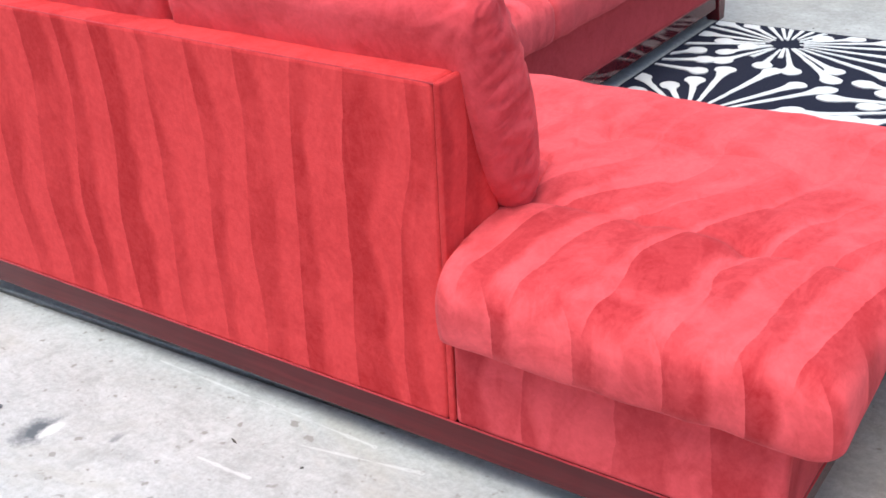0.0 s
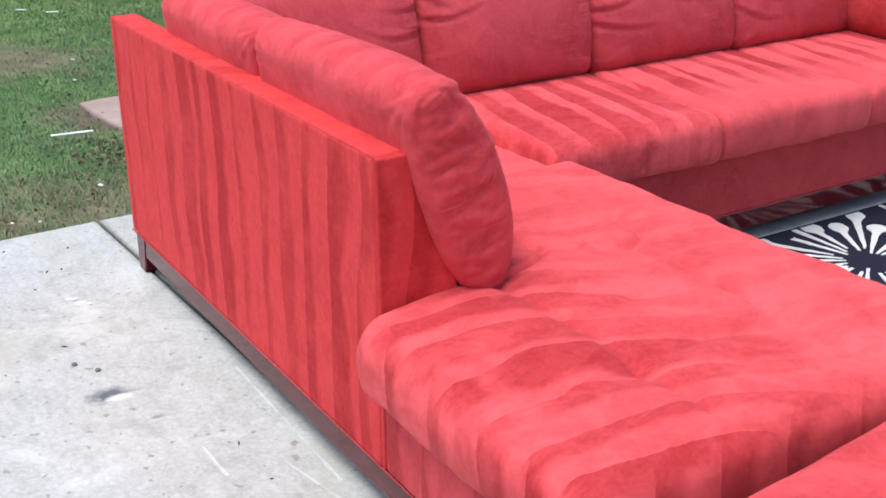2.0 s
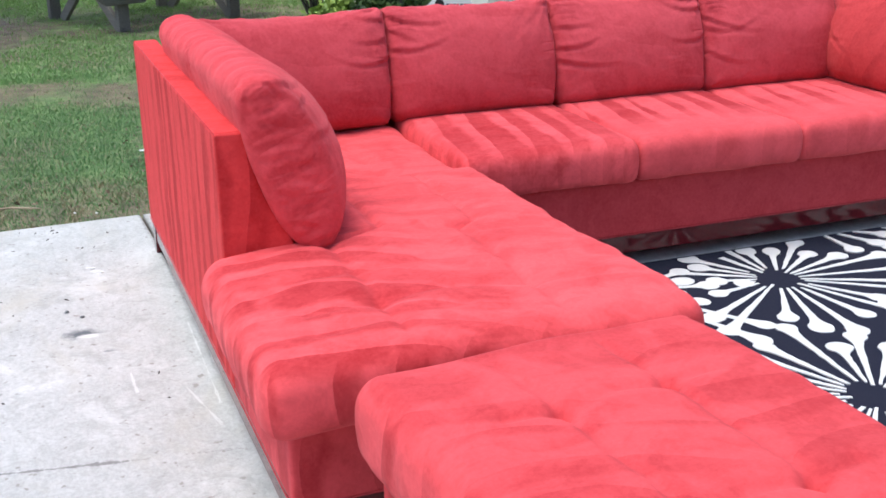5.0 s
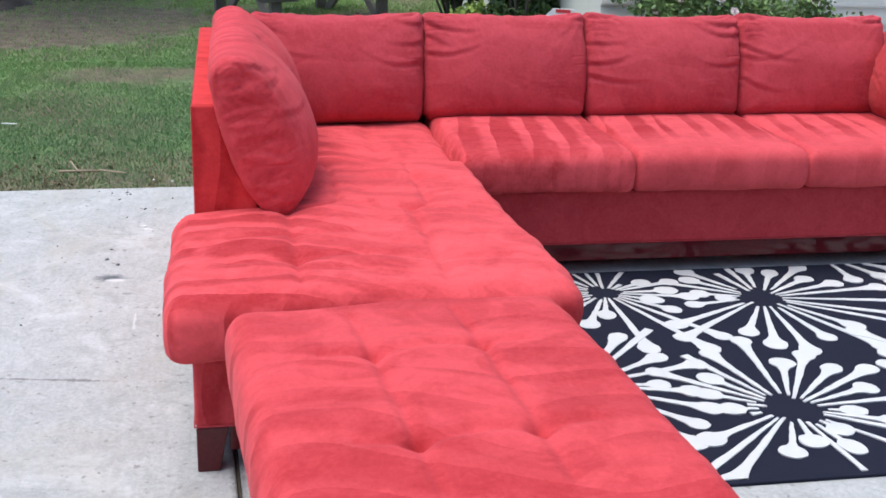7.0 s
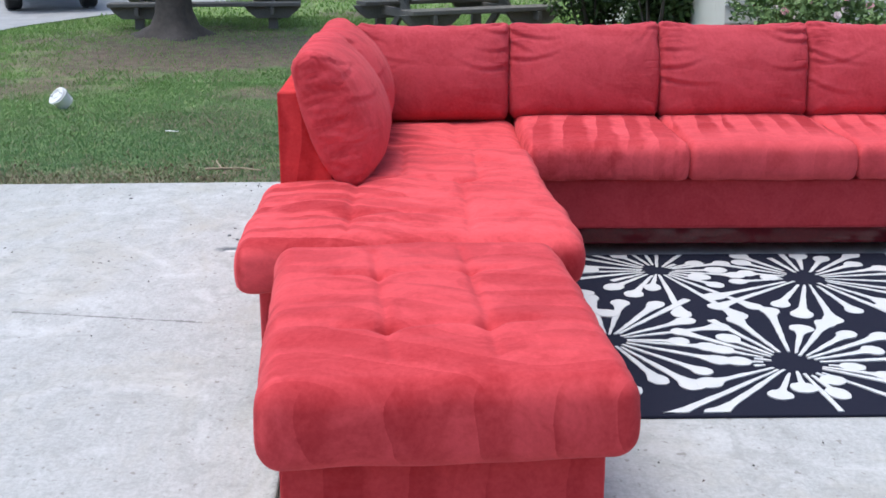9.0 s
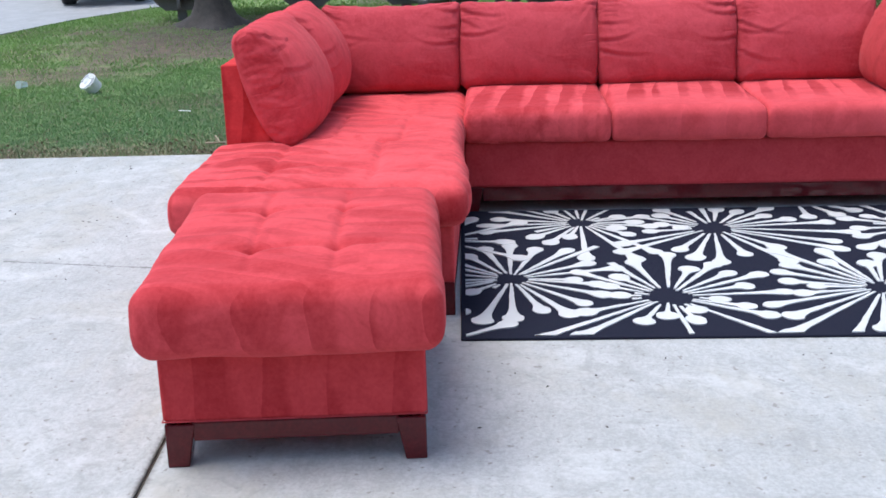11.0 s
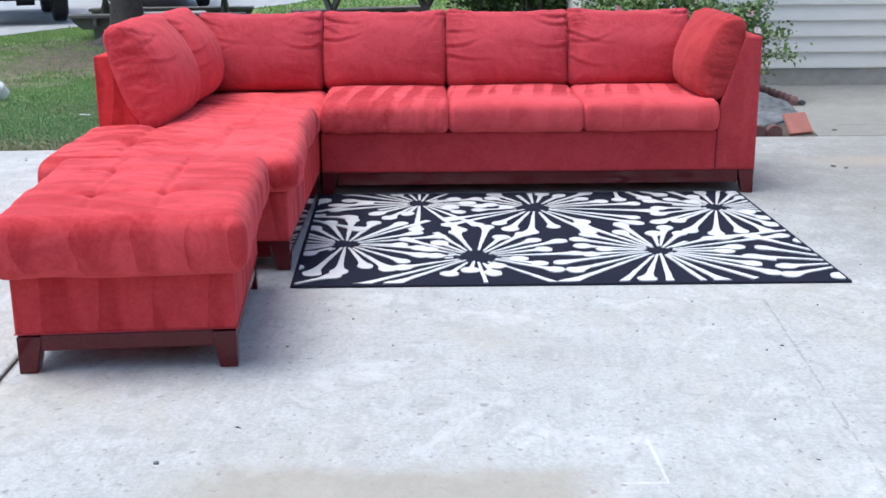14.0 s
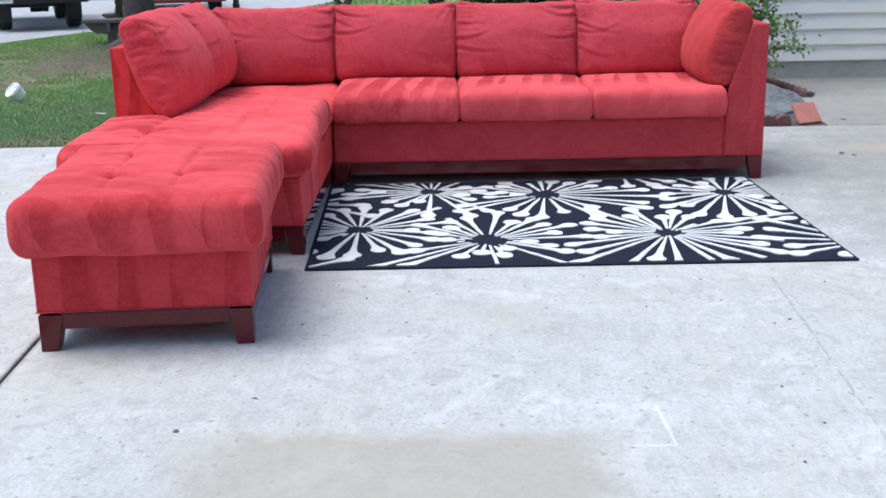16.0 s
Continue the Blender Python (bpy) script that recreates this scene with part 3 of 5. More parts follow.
def soft_block(name, size, r, material, parent, m, crown=0.03, bulge=0.015, tufts=(), grooves=(), gathers=0.0, crumple=0.004, seed=0, step=0.018, label="", pleats=0.0, foot=0.0):
    """A stuffed boxed cushion: rounded edges, crowned top, bulging sides, buttons drawn in, loose wrinkles."""
    h = np.array(size) / 2
    q, faces = cube_grid(*h, step)
    rr = np.repeat(np.minimum(r, h * 0.98)[None, :], len(q), 0)
    if foot:
        rr[q[:, 2] < 0, 2] = foot
    inner = np.clip(q, -(h - rr), h - rr)
    d = q - inner
    n = d / rr
    ln = np.maximum(np.linalg.norm(n, axis=1, keepdims=True), 1e-6)
    n = n / ln
    p = inner + rr * n
    u = np.clip(p / h, -1, 1)
    up = np.clip((p[:, 2] / h[2] + 0.2) / 1.2, 0, 1)
    p[:, 2] += up * crown * (1 - np.abs(u[:, 0]) ** 2.6) * (1 - np.abs(u[:, 1]) ** 2.6)
    belly = 1 - u[:, 2] ** 2
    p[:, 0] += bulge * np.sign(u[:, 0]) * np.abs(u[:, 0]) ** 3 * belly
    p[:, 1] += bulge * np.sign(u[:, 1]) * np.abs(u[:, 1]) ** 3 * belly
    for tx, ty, depth, wide in tufts:
        e = np.exp(-((p[:, 0] - tx) ** 2 + (p[:, 1] - ty) ** 2) / wide ** 2)
        p[:, 2] -= up * depth * e
    for (ax, ay), (bx, by), depth, wide in grooves:
        ab = np.array([bx - ax, by - ay])
        t = np.clip(((p[:, 0] - ax) * ab[0] + (p[:, 1] - ay) * ab[1]) / (ab @ ab), 0, 1)
        dd = (p[:, 0] - ax - t * ab[0]) ** 2 + (p[:, 1] - ay - t * ab[1]) ** 2
        p[:, 2] -= up * depth * np.exp(-dd / wide ** 2)
    if gathers:
        for i in range(len(p)):
            k = max(0.0, n[i, 1]) ** 0.7 * (0.4 + 0.6 * max(0.0, 1 - u[i, 2] ** 2))
            g = noise.noise(Vector((p[i, 0] * 12, p[i, 2] * 2.5 + p[i, 0] * 2, seed)))
            p[i] -= n[i] * gathers * k * ((1 - min(1.0, abs(g) * 2.6)) ** 1.5 + 0.5 * g)
    off = Vector((seed * 7.31, seed * 3.77, seed * 1.13))
    for i in range(len(p)):
        v = Vector(p[i])
        a = noise.noise(v * 5.0 + off) * 1.6 + noise.noise(Vector((v.x * 16, v.y * 7, v.z * 12)) + off) * 0.7
        p[i] += n[i] * crumple * a
        if pleats:
            ux, uy = abs(u[i, 0]), u[i, 1]
            fold = noise.noise(Vector((v.y * 30 + math.copysign(4.0 * uy * (1 - ux), v.x) * 3.0, v.x * 2.5, seed * 2.3)))
            corner = math.exp(-6.0 * ((1 - ux) ** 2 + (1 - abs(uy)) ** 2))
            slant = noise.noise(Vector(((v.x * math.copysign(1, v.x) + v.y * 0.9) * 26, seed * 1.7, v.z * 2)))
            p[i] += n[i] * pleats * (fold * (0.15 + ux ** 5) + 1.3 * slant * corner + 0.35 * noise.noise(Vector((v.x * 9, v.y * 3.5, seed))))
    ob = pydata(name, p, faces, material, parent, label)
    ob.matrix_basis = m
    return ob


def stuffed(name, w, h, t, material, parent, m, seed, taper=0.4, foot=0.25, crown=0.05, back=0.02, sag=0.02, wrinkle=0.010, ends=0.010, step=0.010, label=""):
    """A loose back cushion: x along its width, y up, z outwards; full below, thin at its top seam, creased from its corners."""
    half = np.array((w, h, t)) / 2
    q, faces = cube_grid(*half, step)
    rr = np.array((0.04, 0.05, t * 0.48))
    inner = np.clip(q, -(half - rr), half - rr)
    n = (q - inner) / rr
    n /= np.maximum(np.linalg.norm(n, axis=1, keepdims=True), 1e-6)
    p = inner + rr * n
    u, v = np.clip(p[:, 0] / half[0], -1, 1), np.clip(p[:, 1] / half[1], -1, 1)
    above, below = np.clip((v + 0.15) / 1.15, 0, 1), np.clip((-0.15 - v) / 0.85, 0, 1)
    p[:, 2] *= 1 - taper * above ** 2 - foot * below ** 2
    vv = np.clip((v + 0.18) / 1.18, -1, 1)
    full = (1 - np.abs(u) ** 3.0) * (1 - np.abs(vv) ** 2.4)
    front = n[:, 2] > 0
    p[:, 2] += np.where(front, crown, -back) * full * np.minimum(1.0, np.abs(n[:, 2]) * 2.0)
    p[:, 1] -= sag * (1 - u * u) * np.clip(v, 0, 1) ** 2
    p[:, 0] += 0.012 * np.sign(u) * np.abs(u) ** 4 * np.clip(v, 0, 1) ** 5
    p[:, 0] += 0.012 * np.sign(u) * np.abs(u) ** 3 * (1 - v * v)
    off = Vector((seed * 5.3, seed * 2.1, seed * 7.7))
    rnd = random.Random(seed)
    folds = []
    for edge in (-1, 1):
        for k in range(rnd.randint(3, 4) if edge < 0 else rnd.randint(1, 3)):
            folds.append((edge, half[1] * (0.82 - 0.36 * k + rnd.uniform(-0.1, 0.1)), rnd.uniform(0.15, 0.75), rnd.uniform(0.8, 2.2), w * rnd.uniform(0.22, 0.45), rnd.uniform(0.5, 1.0)))

    def crest(x, y, z=0.0):
        return (1.0 - min(1.0, abs(noise.noise(Vector((x, y, z)) + off)) * 3.0)) ** 1.7

    for i in range(len(p)):
        x, y = p[i, 0], p[i, 1]
        d = 0.0
        if n[i, 2] > 0.2:
            # long folds that sag away from the side seams
            for edge, y0, slope, curl, length, force in folds:
                dx = half[0] - edge * x
                if 0 <= dx < length:
                    e = y - (y0 - slope * dx + curl * dx * dx)
                    fade = force * wrinkle * (1 - dx / length) * min(1.0, dx / 0.02)
                    d += fade * (0.45 * math.exp(-((e - 0.016) / 0.013) ** 2) - 0.75 * math.exp(-(e / 0.008) ** 2))
        for k, (cx, cy, force) in enumerate(((-half[0], half[1], 1.0), (half[0], half[1], 1.0), (-half[0], -half[1], 0.5), (half[0], -half[1], 0.5))):
            ex, ey = x - cx, y - cy
            rad = math.hypot(ex, ey)
            if rad < 0.30:
                th = math.atan2(ey, abs(ex) + 1e-4)
                d -= force * wrinkle * crest(th * 4.6 + k * 7.0, rad * 3.5, k) * math.exp(-rad / 0.09) * min(1.0, rad / 0.05)
        d += wrinkle * 0.34 * noise.noise(Vector((x * 4, y * 6, 1.0)) + off) + wrinkle * 0.10 * noise.noise(Vector((x * 13, y * 16, 2.0)) + off)
        side = abs(n[i, 0]) ** 2
        d -= side * ends * crest(y * 30.0 + p[i, 2] * 8, p[i, 2] * 7.0, 9.0) * 0.7
        if n[i, 1] > 0.5:
            d += 0.006 * noise.noise(Vector((x * 22, 3.0, 1.0)) + off)
        p[i] += n[i] * d
    ob = pydata(name, p, faces, material, parent, label)
    ob.matrix_basis = m
    return ob


def upright(along, lean_to, lean, foot, height):
    """The pose of a cushion stood on its edge: along its width, leaning by degrees towards the way lean_to, on the point foot."""
    X = Vector(along).normalized()
    Y = (Vector((0, 0, 1)) * math.cos(radians(lean)) + Vector(lean_to).normalized() * math.sin(radians(lean))).normalized()
    Z = X.cross(Y)
    m = Matrix((X, Y, Z)).transposed().to_4x4()
    m.translation = Vector(foot) + Y * height / 2
    return m


# ---------------------------------------------------------------- ground, driveway, road, house
def outline_sheet(name, pts, z, material, thick=0.0, **tags):
    if thick:
        bm = prism(pts, z - thick, z, "z", 0.004, 1)
    else:
        bm = bmesh.new()
        bm.faces.new([bm.verts.new((x, y, z)) for x, y in pts])
        bmesh.ops.recalc_face_normals(bm, faces=bm.faces)
    ob = part(name, bm, material)
    return tagged(ob, tags.get("label", ""), tags.get("category", ""), kind="structure")


outline_sheet("ground", [(-300, -300), (300, -300), (300, 300), (-300, 300)], -0.045, TURF, label="patchy green lawn with bare brown soil", category="lawn")


def joint_y(x):
    return 1.615 + 0.033 * x


# four slabs with open joints between them
slabs = [
    [(-3.14, joint_y(-3.14) + 0.006), (-3.14, 5.2), (-3.40, 5.35), (-3.40, 9.5), (4.4, 9.5), (4.4, joint_y(4.4) + 0.006)],
    [(-3.14, joint_y(-3.14) - 0.006), (4.4, joint_y(4.4) - 0.006), (4.4, -4.2), (-3.02, -4.2)],
    [(4.412, 9.5), (12.0, 9.5), (12.0, joint_y(12) + 0.006), (4.412, joint_y(4.41) + 0.006)],
    [(4.412, joint_y(4.41) - 0.006), (12.0, joint_y(12) - 0.006), (12.0, -4.2), (4.412, -4.2)],
]
for i, pts in enumerate(slabs):
    outline_sheet("pavement", pts, 0.0, CONCRETE, 0.09, label="pale grey concrete driveway slab", category="driveway")
outline_sheet("pavement", [(-3.403, 5.80), (-3.403, 9.2), (-6.06, 9.2), (-6.06, 6.02)], 0.004, CONCRETE_OLD, 0.09, label="grey concrete walk beside the house", category="path")
ROAD_EDGE = [(-9.0, -3.8), (-12.2, -3.1), (-13.6, -2.5), (-15.6, -1.4), (-17.2, -0.5), (-19.0, 0.3), (-26.0, 2.0)]
outline_sheet("road", ROAD_EDGE + [(-60, 6), (-80, -40), (-9.0, -40)], -0.03, ASPHALT, 0.012, label="pale worn asphalt road", category="road")

outline_sheet("joint_filler", [(-3.12, joint_y(-3.12) - 0.0055), (-3.12, joint_y(-3.12) + 0.0055), (11.9, joint_y(11.9) + 0.0055), (11.9, joint_y(11.9) - 0.0055)], -0.009, SOIL, 0.03, label="dirt packed into the open joint between slabs", category="joint")

WALL_X, WALL_Y0, WALL_Y1 = -6.06, 4.45, 15.0
part_bm = new_box(WALL_X - 0.20, WALL_X, WALL_Y0, WALL_Y1, -0.08, 0.155, 0.004, 1)
house = empty("house", pose(WALL_X, WALL_Y0, 0), "house with white vinyl siding on a grey foundation", "house")


def local(bm, ob):
    bmesh.ops.transform(bm, matrix=ob.matrix_world.inverted(), verts=bm.verts)
    return bm


part("foundation", local(part_bm, house), FOUNDATION, house, "grey concrete foundation")
part("wall", local(new_box(WALL_X - 0.30, WALL_X - 0.05, WALL_Y0, WALL_Y1, 0.155, 3.0, 0.004, 1), house), SIDING, house)
# this wall and the next roof: unseen wing added to darken the right side
part("wall", local(new_box(WALL_X + 0.002, 7.5, 9.2, 9.45, -0.08, 3.0, 0.004, 1), house), SIDING, house)
part("roof", local(prism([(9.15, 2.95), (12.5, 4.4), (12.5, 4.5), (9.15, 3.05)], WALL_X + 0.47, 8.0, "x"), house), ASPHALT, house)
part("wall", local(new_box(WALL_X - 9.0, WALL_X - 0.302, WALL_Y0, WALL_Y0 + 0.25, -0.08, 3.0, 0.004, 1), house), SIDING, house)
part("roof", local(prism([(WALL_X + 0.45, 2.95), (WALL_X - 9.0, 5.2), (WALL_X - 9.0, 5.3), (WALL_X + 0.45, 3.08)], WALL_Y0 - 0.4, WALL_Y1, "y"), house), ASPHALT, house)
# added brick wall and roof, never in view: they keep low sky off the fronts
garage = empty("garage", pose(8.6, 3.0, 0), "unseen brown brick wall and roof added to block low sky light", "garage")
part("wall", local(new_box(8.6, 8.85, -3.5, 9.19, -0.08, 3.0, 0.004, 1), garage), BRICK_BROWN, garage)
part("roof", local(prism([(8.2, 2.95), (13.0, 4.9), (13.0, 5.0), (8.2, 3.06)], -3.9, 9.15, "y"), garage), ASPHALT, garage)
lap = 0.142
board_me = None
for i in range(20):
    z = 0.155 + i * lap
    if board_me is None:
        ob = part("siding_board", prism([(-0.05, 0.0), (0.004, 0.002), (0.004, 0.010), (0.022, 0.006), (0.023, 0.018), (-0.004, lap + 0.004), (-0.05, lap + 0.004)], 0.0, WALL_Y1 - WALL_Y0, "y"), SIDING, house)
        board_me = ob.data
    else:
        ob = new("siding_board", board_me)
        ob.parent = house
    ob.location = (0, 0, z)


# flower bed: soil, stones, scalloped edging, one terracotta tile at its corner
outline_sheet("flower_bed", [(-3.405, 3.2), (-3.405, 5.79), (-6.05, 6.01), (-6.05, 3.2)], -0.005, SOIL, 0.05, label="planted bed of bare soil", category="flower bed")
ring = [(-0.055, -0.1), (0.055, -0.1), (0.055, 0.025)] + [(0.055 * math.cos(a), 0.03 + 0.045 * math.sin(a)) for a in np.linspace(0.3, math.pi - 0.3, 6)] + [(-0.055, 0.025)]
scallop = prism(ring, -0.03, 0.03, "y", 0.006, 1)
edging = part("edging_block", scallop, BRICK_MAROON, None, "maroon scalloped brick edging block by the flower bed")
tagged(edging, category="edging", group="flower bed edging")
spots = [(-4.85 - 0.115 * i, 6.053 - 0.011 * i, 99) for i in range(10)] + [(-3.47, 5.50 - 0.118 * i, 0) for i in range(8)]
for i, (x, y, a) in enumerate(spots):
    m = pose(x, y, 0.0, 0, random.uniform(-4, 4), 171 + random.uniform(-6, 6) if a else 90 + random.uniform(-6, 6))
    if i == 0:
        edging.matrix_basis = m
    else:
        copy_thing(edging, m)
tile = part("terracotta_tile", new_box(-0.012, 0.012, -0.10, 0.10, -0.02, 0.145, 0.005, 1), BRICK_PALE, None, "terracotta paving tile leaning at the bed's corner")
tagged(tile, category="tile")
tile.matrix_basis = pose(-3.50, 5.70, 0.02, 0, -38, 24)
for i, (x, y, s) in enumerate([(-3.80, 5.50, 0.11), (-4.05, 5.66, 0.17), (-3.8, 5.3, 0.13), (-4.45, 5.76, 0.24), (-4.0, 5.2, 0.14), (-4.80, 6.10, 0.035)]):
    bm = bmesh.new()
    bmesh.ops.create_icosphere(bm, subdivisions=3, radius=s)
    for v in bm.verts:
        v.co *= 1 + 0.25 * noise.noise(v.co * 9 + Vector((i * 3, 0, 0))) + 0.14 * abs(noise.noise(v.co * 21 + Vector((i * 5, 0, 0))))
        v.co.z *= 0.36
    ob = part("bed_stone", bm, STONE, None, "rough grey stone in the flower bed", smooth=False)
    tagged(ob, category="stone", group="stones in the flower bed")
    ob.matrix_basis = pose(x, y, 0.03, 8 * i, 0, 50 * i)


# ---------------------------------------------------------------- rug
RX0, RX1, RY0, RY1 = -1.655, 0.045, 2.475, 4.802
RUG_SKEW = 0.024
rug = part("rug", local(new_box(RX0, RX1, RY0, RY1, 0.0, 0.011, 0.004, 2), pose_ob := empty("rug_tmp", pose((RX0 + RX1) / 2, (RY0 + RY1) / 2, 0), "x", "x")), PILE_BLACK)
for v in rug.data.vertices:
    v.co.y += RUG_SKEW * v.co.x
rug.matrix_basis = pose_ob.matrix_world.copy()
bpy.data.objects.remove(pose_ob)
tagged(rug, "black rug with ivory dandelion burst pattern on the concrete", "rug")
RC = Vector(((RX0 + RX1) / 2, (RY0 + RY1) / 2))
HW, HL = (RX1 - RX0) / 2 - 0.018, (RY1 - RY0) / 2 - 0.018


def clip_poly(poly, keep):
    """Sutherland-Hodgman against the half planes a*x + b*y <= c."""
    for a, b, c in keep:
        out = []
        for i, p in enumerate(poly):
            q = poly[i - 1]
            dp, dq = a * p[0] + b * p[1] - c, a * q[0] + b * q[1] - c
            if (dp > 0) != (dq > 0):
                s = dq / (dq - dp)
                out.append((q[0] + s * (p[0] - q[0]), q[1] + s * (p[1] - q[1])))
            if dp <= 0:
                out.append(p)
        poly = out
        if len(poly) < 3:
            return []
    return poly


BURSTS = [(-1.41, 3.035, 24), (-1.30, 3.632, 25), (-1.265, 4.578, 28), (-0.60, 2.677, 24), (-0.365, 3.270, 27), (-0.435, 4.103, 28), (-0.22, 4.95, 18), (-1.15, 2.37, 15), (0.12, 2.36, 10), (-1.78, 4.12, 13), (-0.88, 5.08, 13)]


HEADS = []


def spokes(cx, cy, count, hole, seed):
    """Outlines of one dandelion: tapering spokes with rounded heads, reaching to where the next one begins."""
    rnd = random.Random(seed)
    sides = [(1, 0, HW), (-1, 0, HW), (0, 1, HL), (0, -1, HL)]
    a0 = rnd.uniform(0, 6.28)
    c = Vector((cx, cy))
    made = []
    for k in range(count):
        a = a0 + 2 * math.pi * (k + rnd.uniform(-0.25, 0.25)) / count
        d, nrm = Vector((math.cos(a), math.sin(a))), Vector((-math.sin(a), math.cos(a)))
        far = 0.60
        for ox, oy, _ in BURSTS:
            o = Vector((ox - RC.x, oy - RC.y)) - c
            if o.length > 0.01 and o.dot(d) > 0:
                far = min(far, o.length_squared / (2 * o.dot(d)))
        edge = min((HW - cx * (1 if d.x > 0 else -1)) / max(abs(d.x), 1e-3), (HL - cy * (1 if d.y > 0 else -1)) / max(abs(d.y), 1e-3)) - 0.055
        if edge > 0.20 and rnd.random() < 0.6:
            far = min(far, edge)
        r0 = hole * rnd.uniform(0.9, 1.5)
        r1 = max(far * rnd.choice((0.72, 0.88, 1.0, 1.10, 1.22 if far > edge + 0.001 or far < edge - 0.001 else 1.0)) * rnd.uniform(0.95, 1.03), 0.15)
        head = rnd.random() < 0.92
        for _ in range(4):
            tip = c + d * r1
            if all((tip - o).length > 0.092 for o in HEADS) or not head:
                break
            r1 *= 0.82
        else:
            head = False
        r1 = max(r1, 0.13)
        if head:
            HEADS.append(c + d * r1)
        w0, w1 = 0.0050, 0.0062 + 0.0085 * min(r1, 0.42) / 0.36
        hw, hl = rnd.uniform(0.034, 0.044), rnd.uniform(0.036, 0.050)
        left, right = [], []
        for s in (0.0, 0.08, 0.16, 0.24, 0.32, 0.40, 0.48, 0.56, 0.64, 0.72, 0.80, 0.87, 0.94, 1.0):
            r, w = r0 + (r1 - r0) * s, w0 + (w1 - w0) * s + (hw * 0.38 * max(0.0, (s - 0.78) / 0.22) ** 2 if head else 0.0)
            left.append(c + d * r + nrm * (w + rnd.uniform(-0.0016, 0.0016)))
            right.append(c + d * r - nrm * (w + rnd.uniform(-0.0016, 0.0016)))
        shapes = [left + right[::-1]]
        if head:
            tip = c + d * (r1 + hl * 0.5)
            shapes.append([tip + (d * hl * math.sin(t) + nrm * hw * math.cos(t)) * rnd.uniform(0.95, 1.05) for t in np.linspace(0, 2 * math.pi, 19)[:-1]])
        polys = [clip_poly([(p.x, p.y) for p in shape], sides) for shape in shapes]
        made.append([p for p in polys if len(p) > 2])
    return made


def raised(polys, lift):
    bm = bmesh.new()
    for j, poly in enumerate(polys):
        top = [bm.verts.new((x, y + RUG_SKEW * x, lift + 0.00001 * j)) for x, y in poly]
        low = [bm.verts.new((x, y + RUG_SKEW * x, 0.009)) for x, y in poly]
        bm.faces.new(top)
        for i in range(len(top)):
            bm.faces.new((top[i - 1], top[i], low[i], low[i - 1]))
    bmesh.ops.recalc_face_normals(bm, faces=bm.faces)
    return bm


laid = 0
for i, (x, y, n) in enumerate(BURSTS):
    for polys in spokes(x - RC.x, y - RC.y, n, 0.058 + 0.020 * (i % 3 == 1), 40 + i):
        if polys:
            part("pattern_spoke", raised(polys, 0.0124 + 0.00002 * laid), PILE_WHITE, rug)
            laid += 1


# ---------------------------------------------------------------- the red sectional
def leg(x, y, dx, dy, parent, w=0.085, tall=0.130):
    """A tapered block foot; dx, dy point inwards from its outer corner."""
    bm = bmesh.new()
    top = [(x, y), (x + dx * w, y), (x + dx * w, y + dy * w), (x, y + dy * w)]
    s = 0.70
    low = [(x, y), (x + dx * w * s, y), (x + dx * w * s, y + dy * w * s), (x, y + dy * w * s)]
    a = [bm.verts.new((*p, tall)) for p in top]
    c = [bm.verts.new((*p, 0.0)) for p in low]
    bm.faces.new(a)
    bm.faces.new(c)
    for i in range(4):
        bm.faces.new((a[i - 1], a[i], c[i], c[i - 1]))
    bmesh.ops.recalc_face_normals(bm, faces=bm.faces)
    bmesh.ops.bevel(bm, geom=list(bm.edges), offset=0.004, segments=2, profile=0.5, affect="EDGES")
    return part("leg", local(bm, parent), CHERRY, parent, "dark cherry wooden leg")


def rail(x0, x1, y0, y1, parent, z0=0.058, z1=0.130):
    return part("rail", local(new_box(x0, x1, y0, y1, z0, z1, 0.004), parent), CHERRY, parent, "glossy dark cherry rail")


BACK_X, FRONT_X = -2.64, -1.65
SIDE_Y, SPLIT_Y, ARM_Y = 1.50, 2.475, 4.865
PANEL_TOP = 0.857
BASE_Z = 0.132

sofa = empty("sofa", pose((BACK_X + FRONT_X) / 2, (SPLIT_Y + ARM_Y) / 2, 0), "red microfibre sofa with one arm, joined to the chaise", "sofa")
so = sofa.matrix_world.inverted()
part("base", local(new_box(BACK_X + 0.02, FRONT_X, SPLIT_Y + 0.004, 4.644, BASE_Z, 0.355, 0.012, 3), sofa), SUEDE_BASE_SHADED, sofa, smooth=False)
part("arm", local(prism([(ARM_Y, BASE_Z), (ARM_Y, PANEL_TOP), (ARM_Y - 0.09, PANEL_TOP), (ARM_Y - 0.205, 0.50), (ARM_Y - 0.22, 0.34), (ARM_Y - 0.22, BASE_Z)], BACK_X, FRONT_X, "x", 0.012, 3), sofa), SUEDE_SOFT_SHADED, sofa)
part("back_frame", local(prism([(BACK_X, BASE_Z), (BACK_X, PANEL_TOP), (BACK_X + 0.10, PANEL_TOP), (BACK_X + 0.22, 0.50), (BACK_X + 0.22, 0.356), (BACK_X + 0.015, 0.356), (BACK_X + 0.015, BASE_Z)], SPLIT_Y + 0.004, ARM_Y - 0.222, "y", 0.01, 2), sofa), SUEDE_SOFT_SHADED, sofa)
rail(FRONT_X - 0.050, FRONT_X - 0.012, SPLIT_Y + 0.09, ARM_Y - 0.09, sofa)
rail(BACK_X + 0.09, FRONT_X - 0.09, ARM_Y - 0.045, ARM_Y - 0.006, sofa)
rail(BACK_X + 0.006, BACK_X + 0.045, SPLIT_Y + 0.09, ARM_Y - 0.09, sofa)
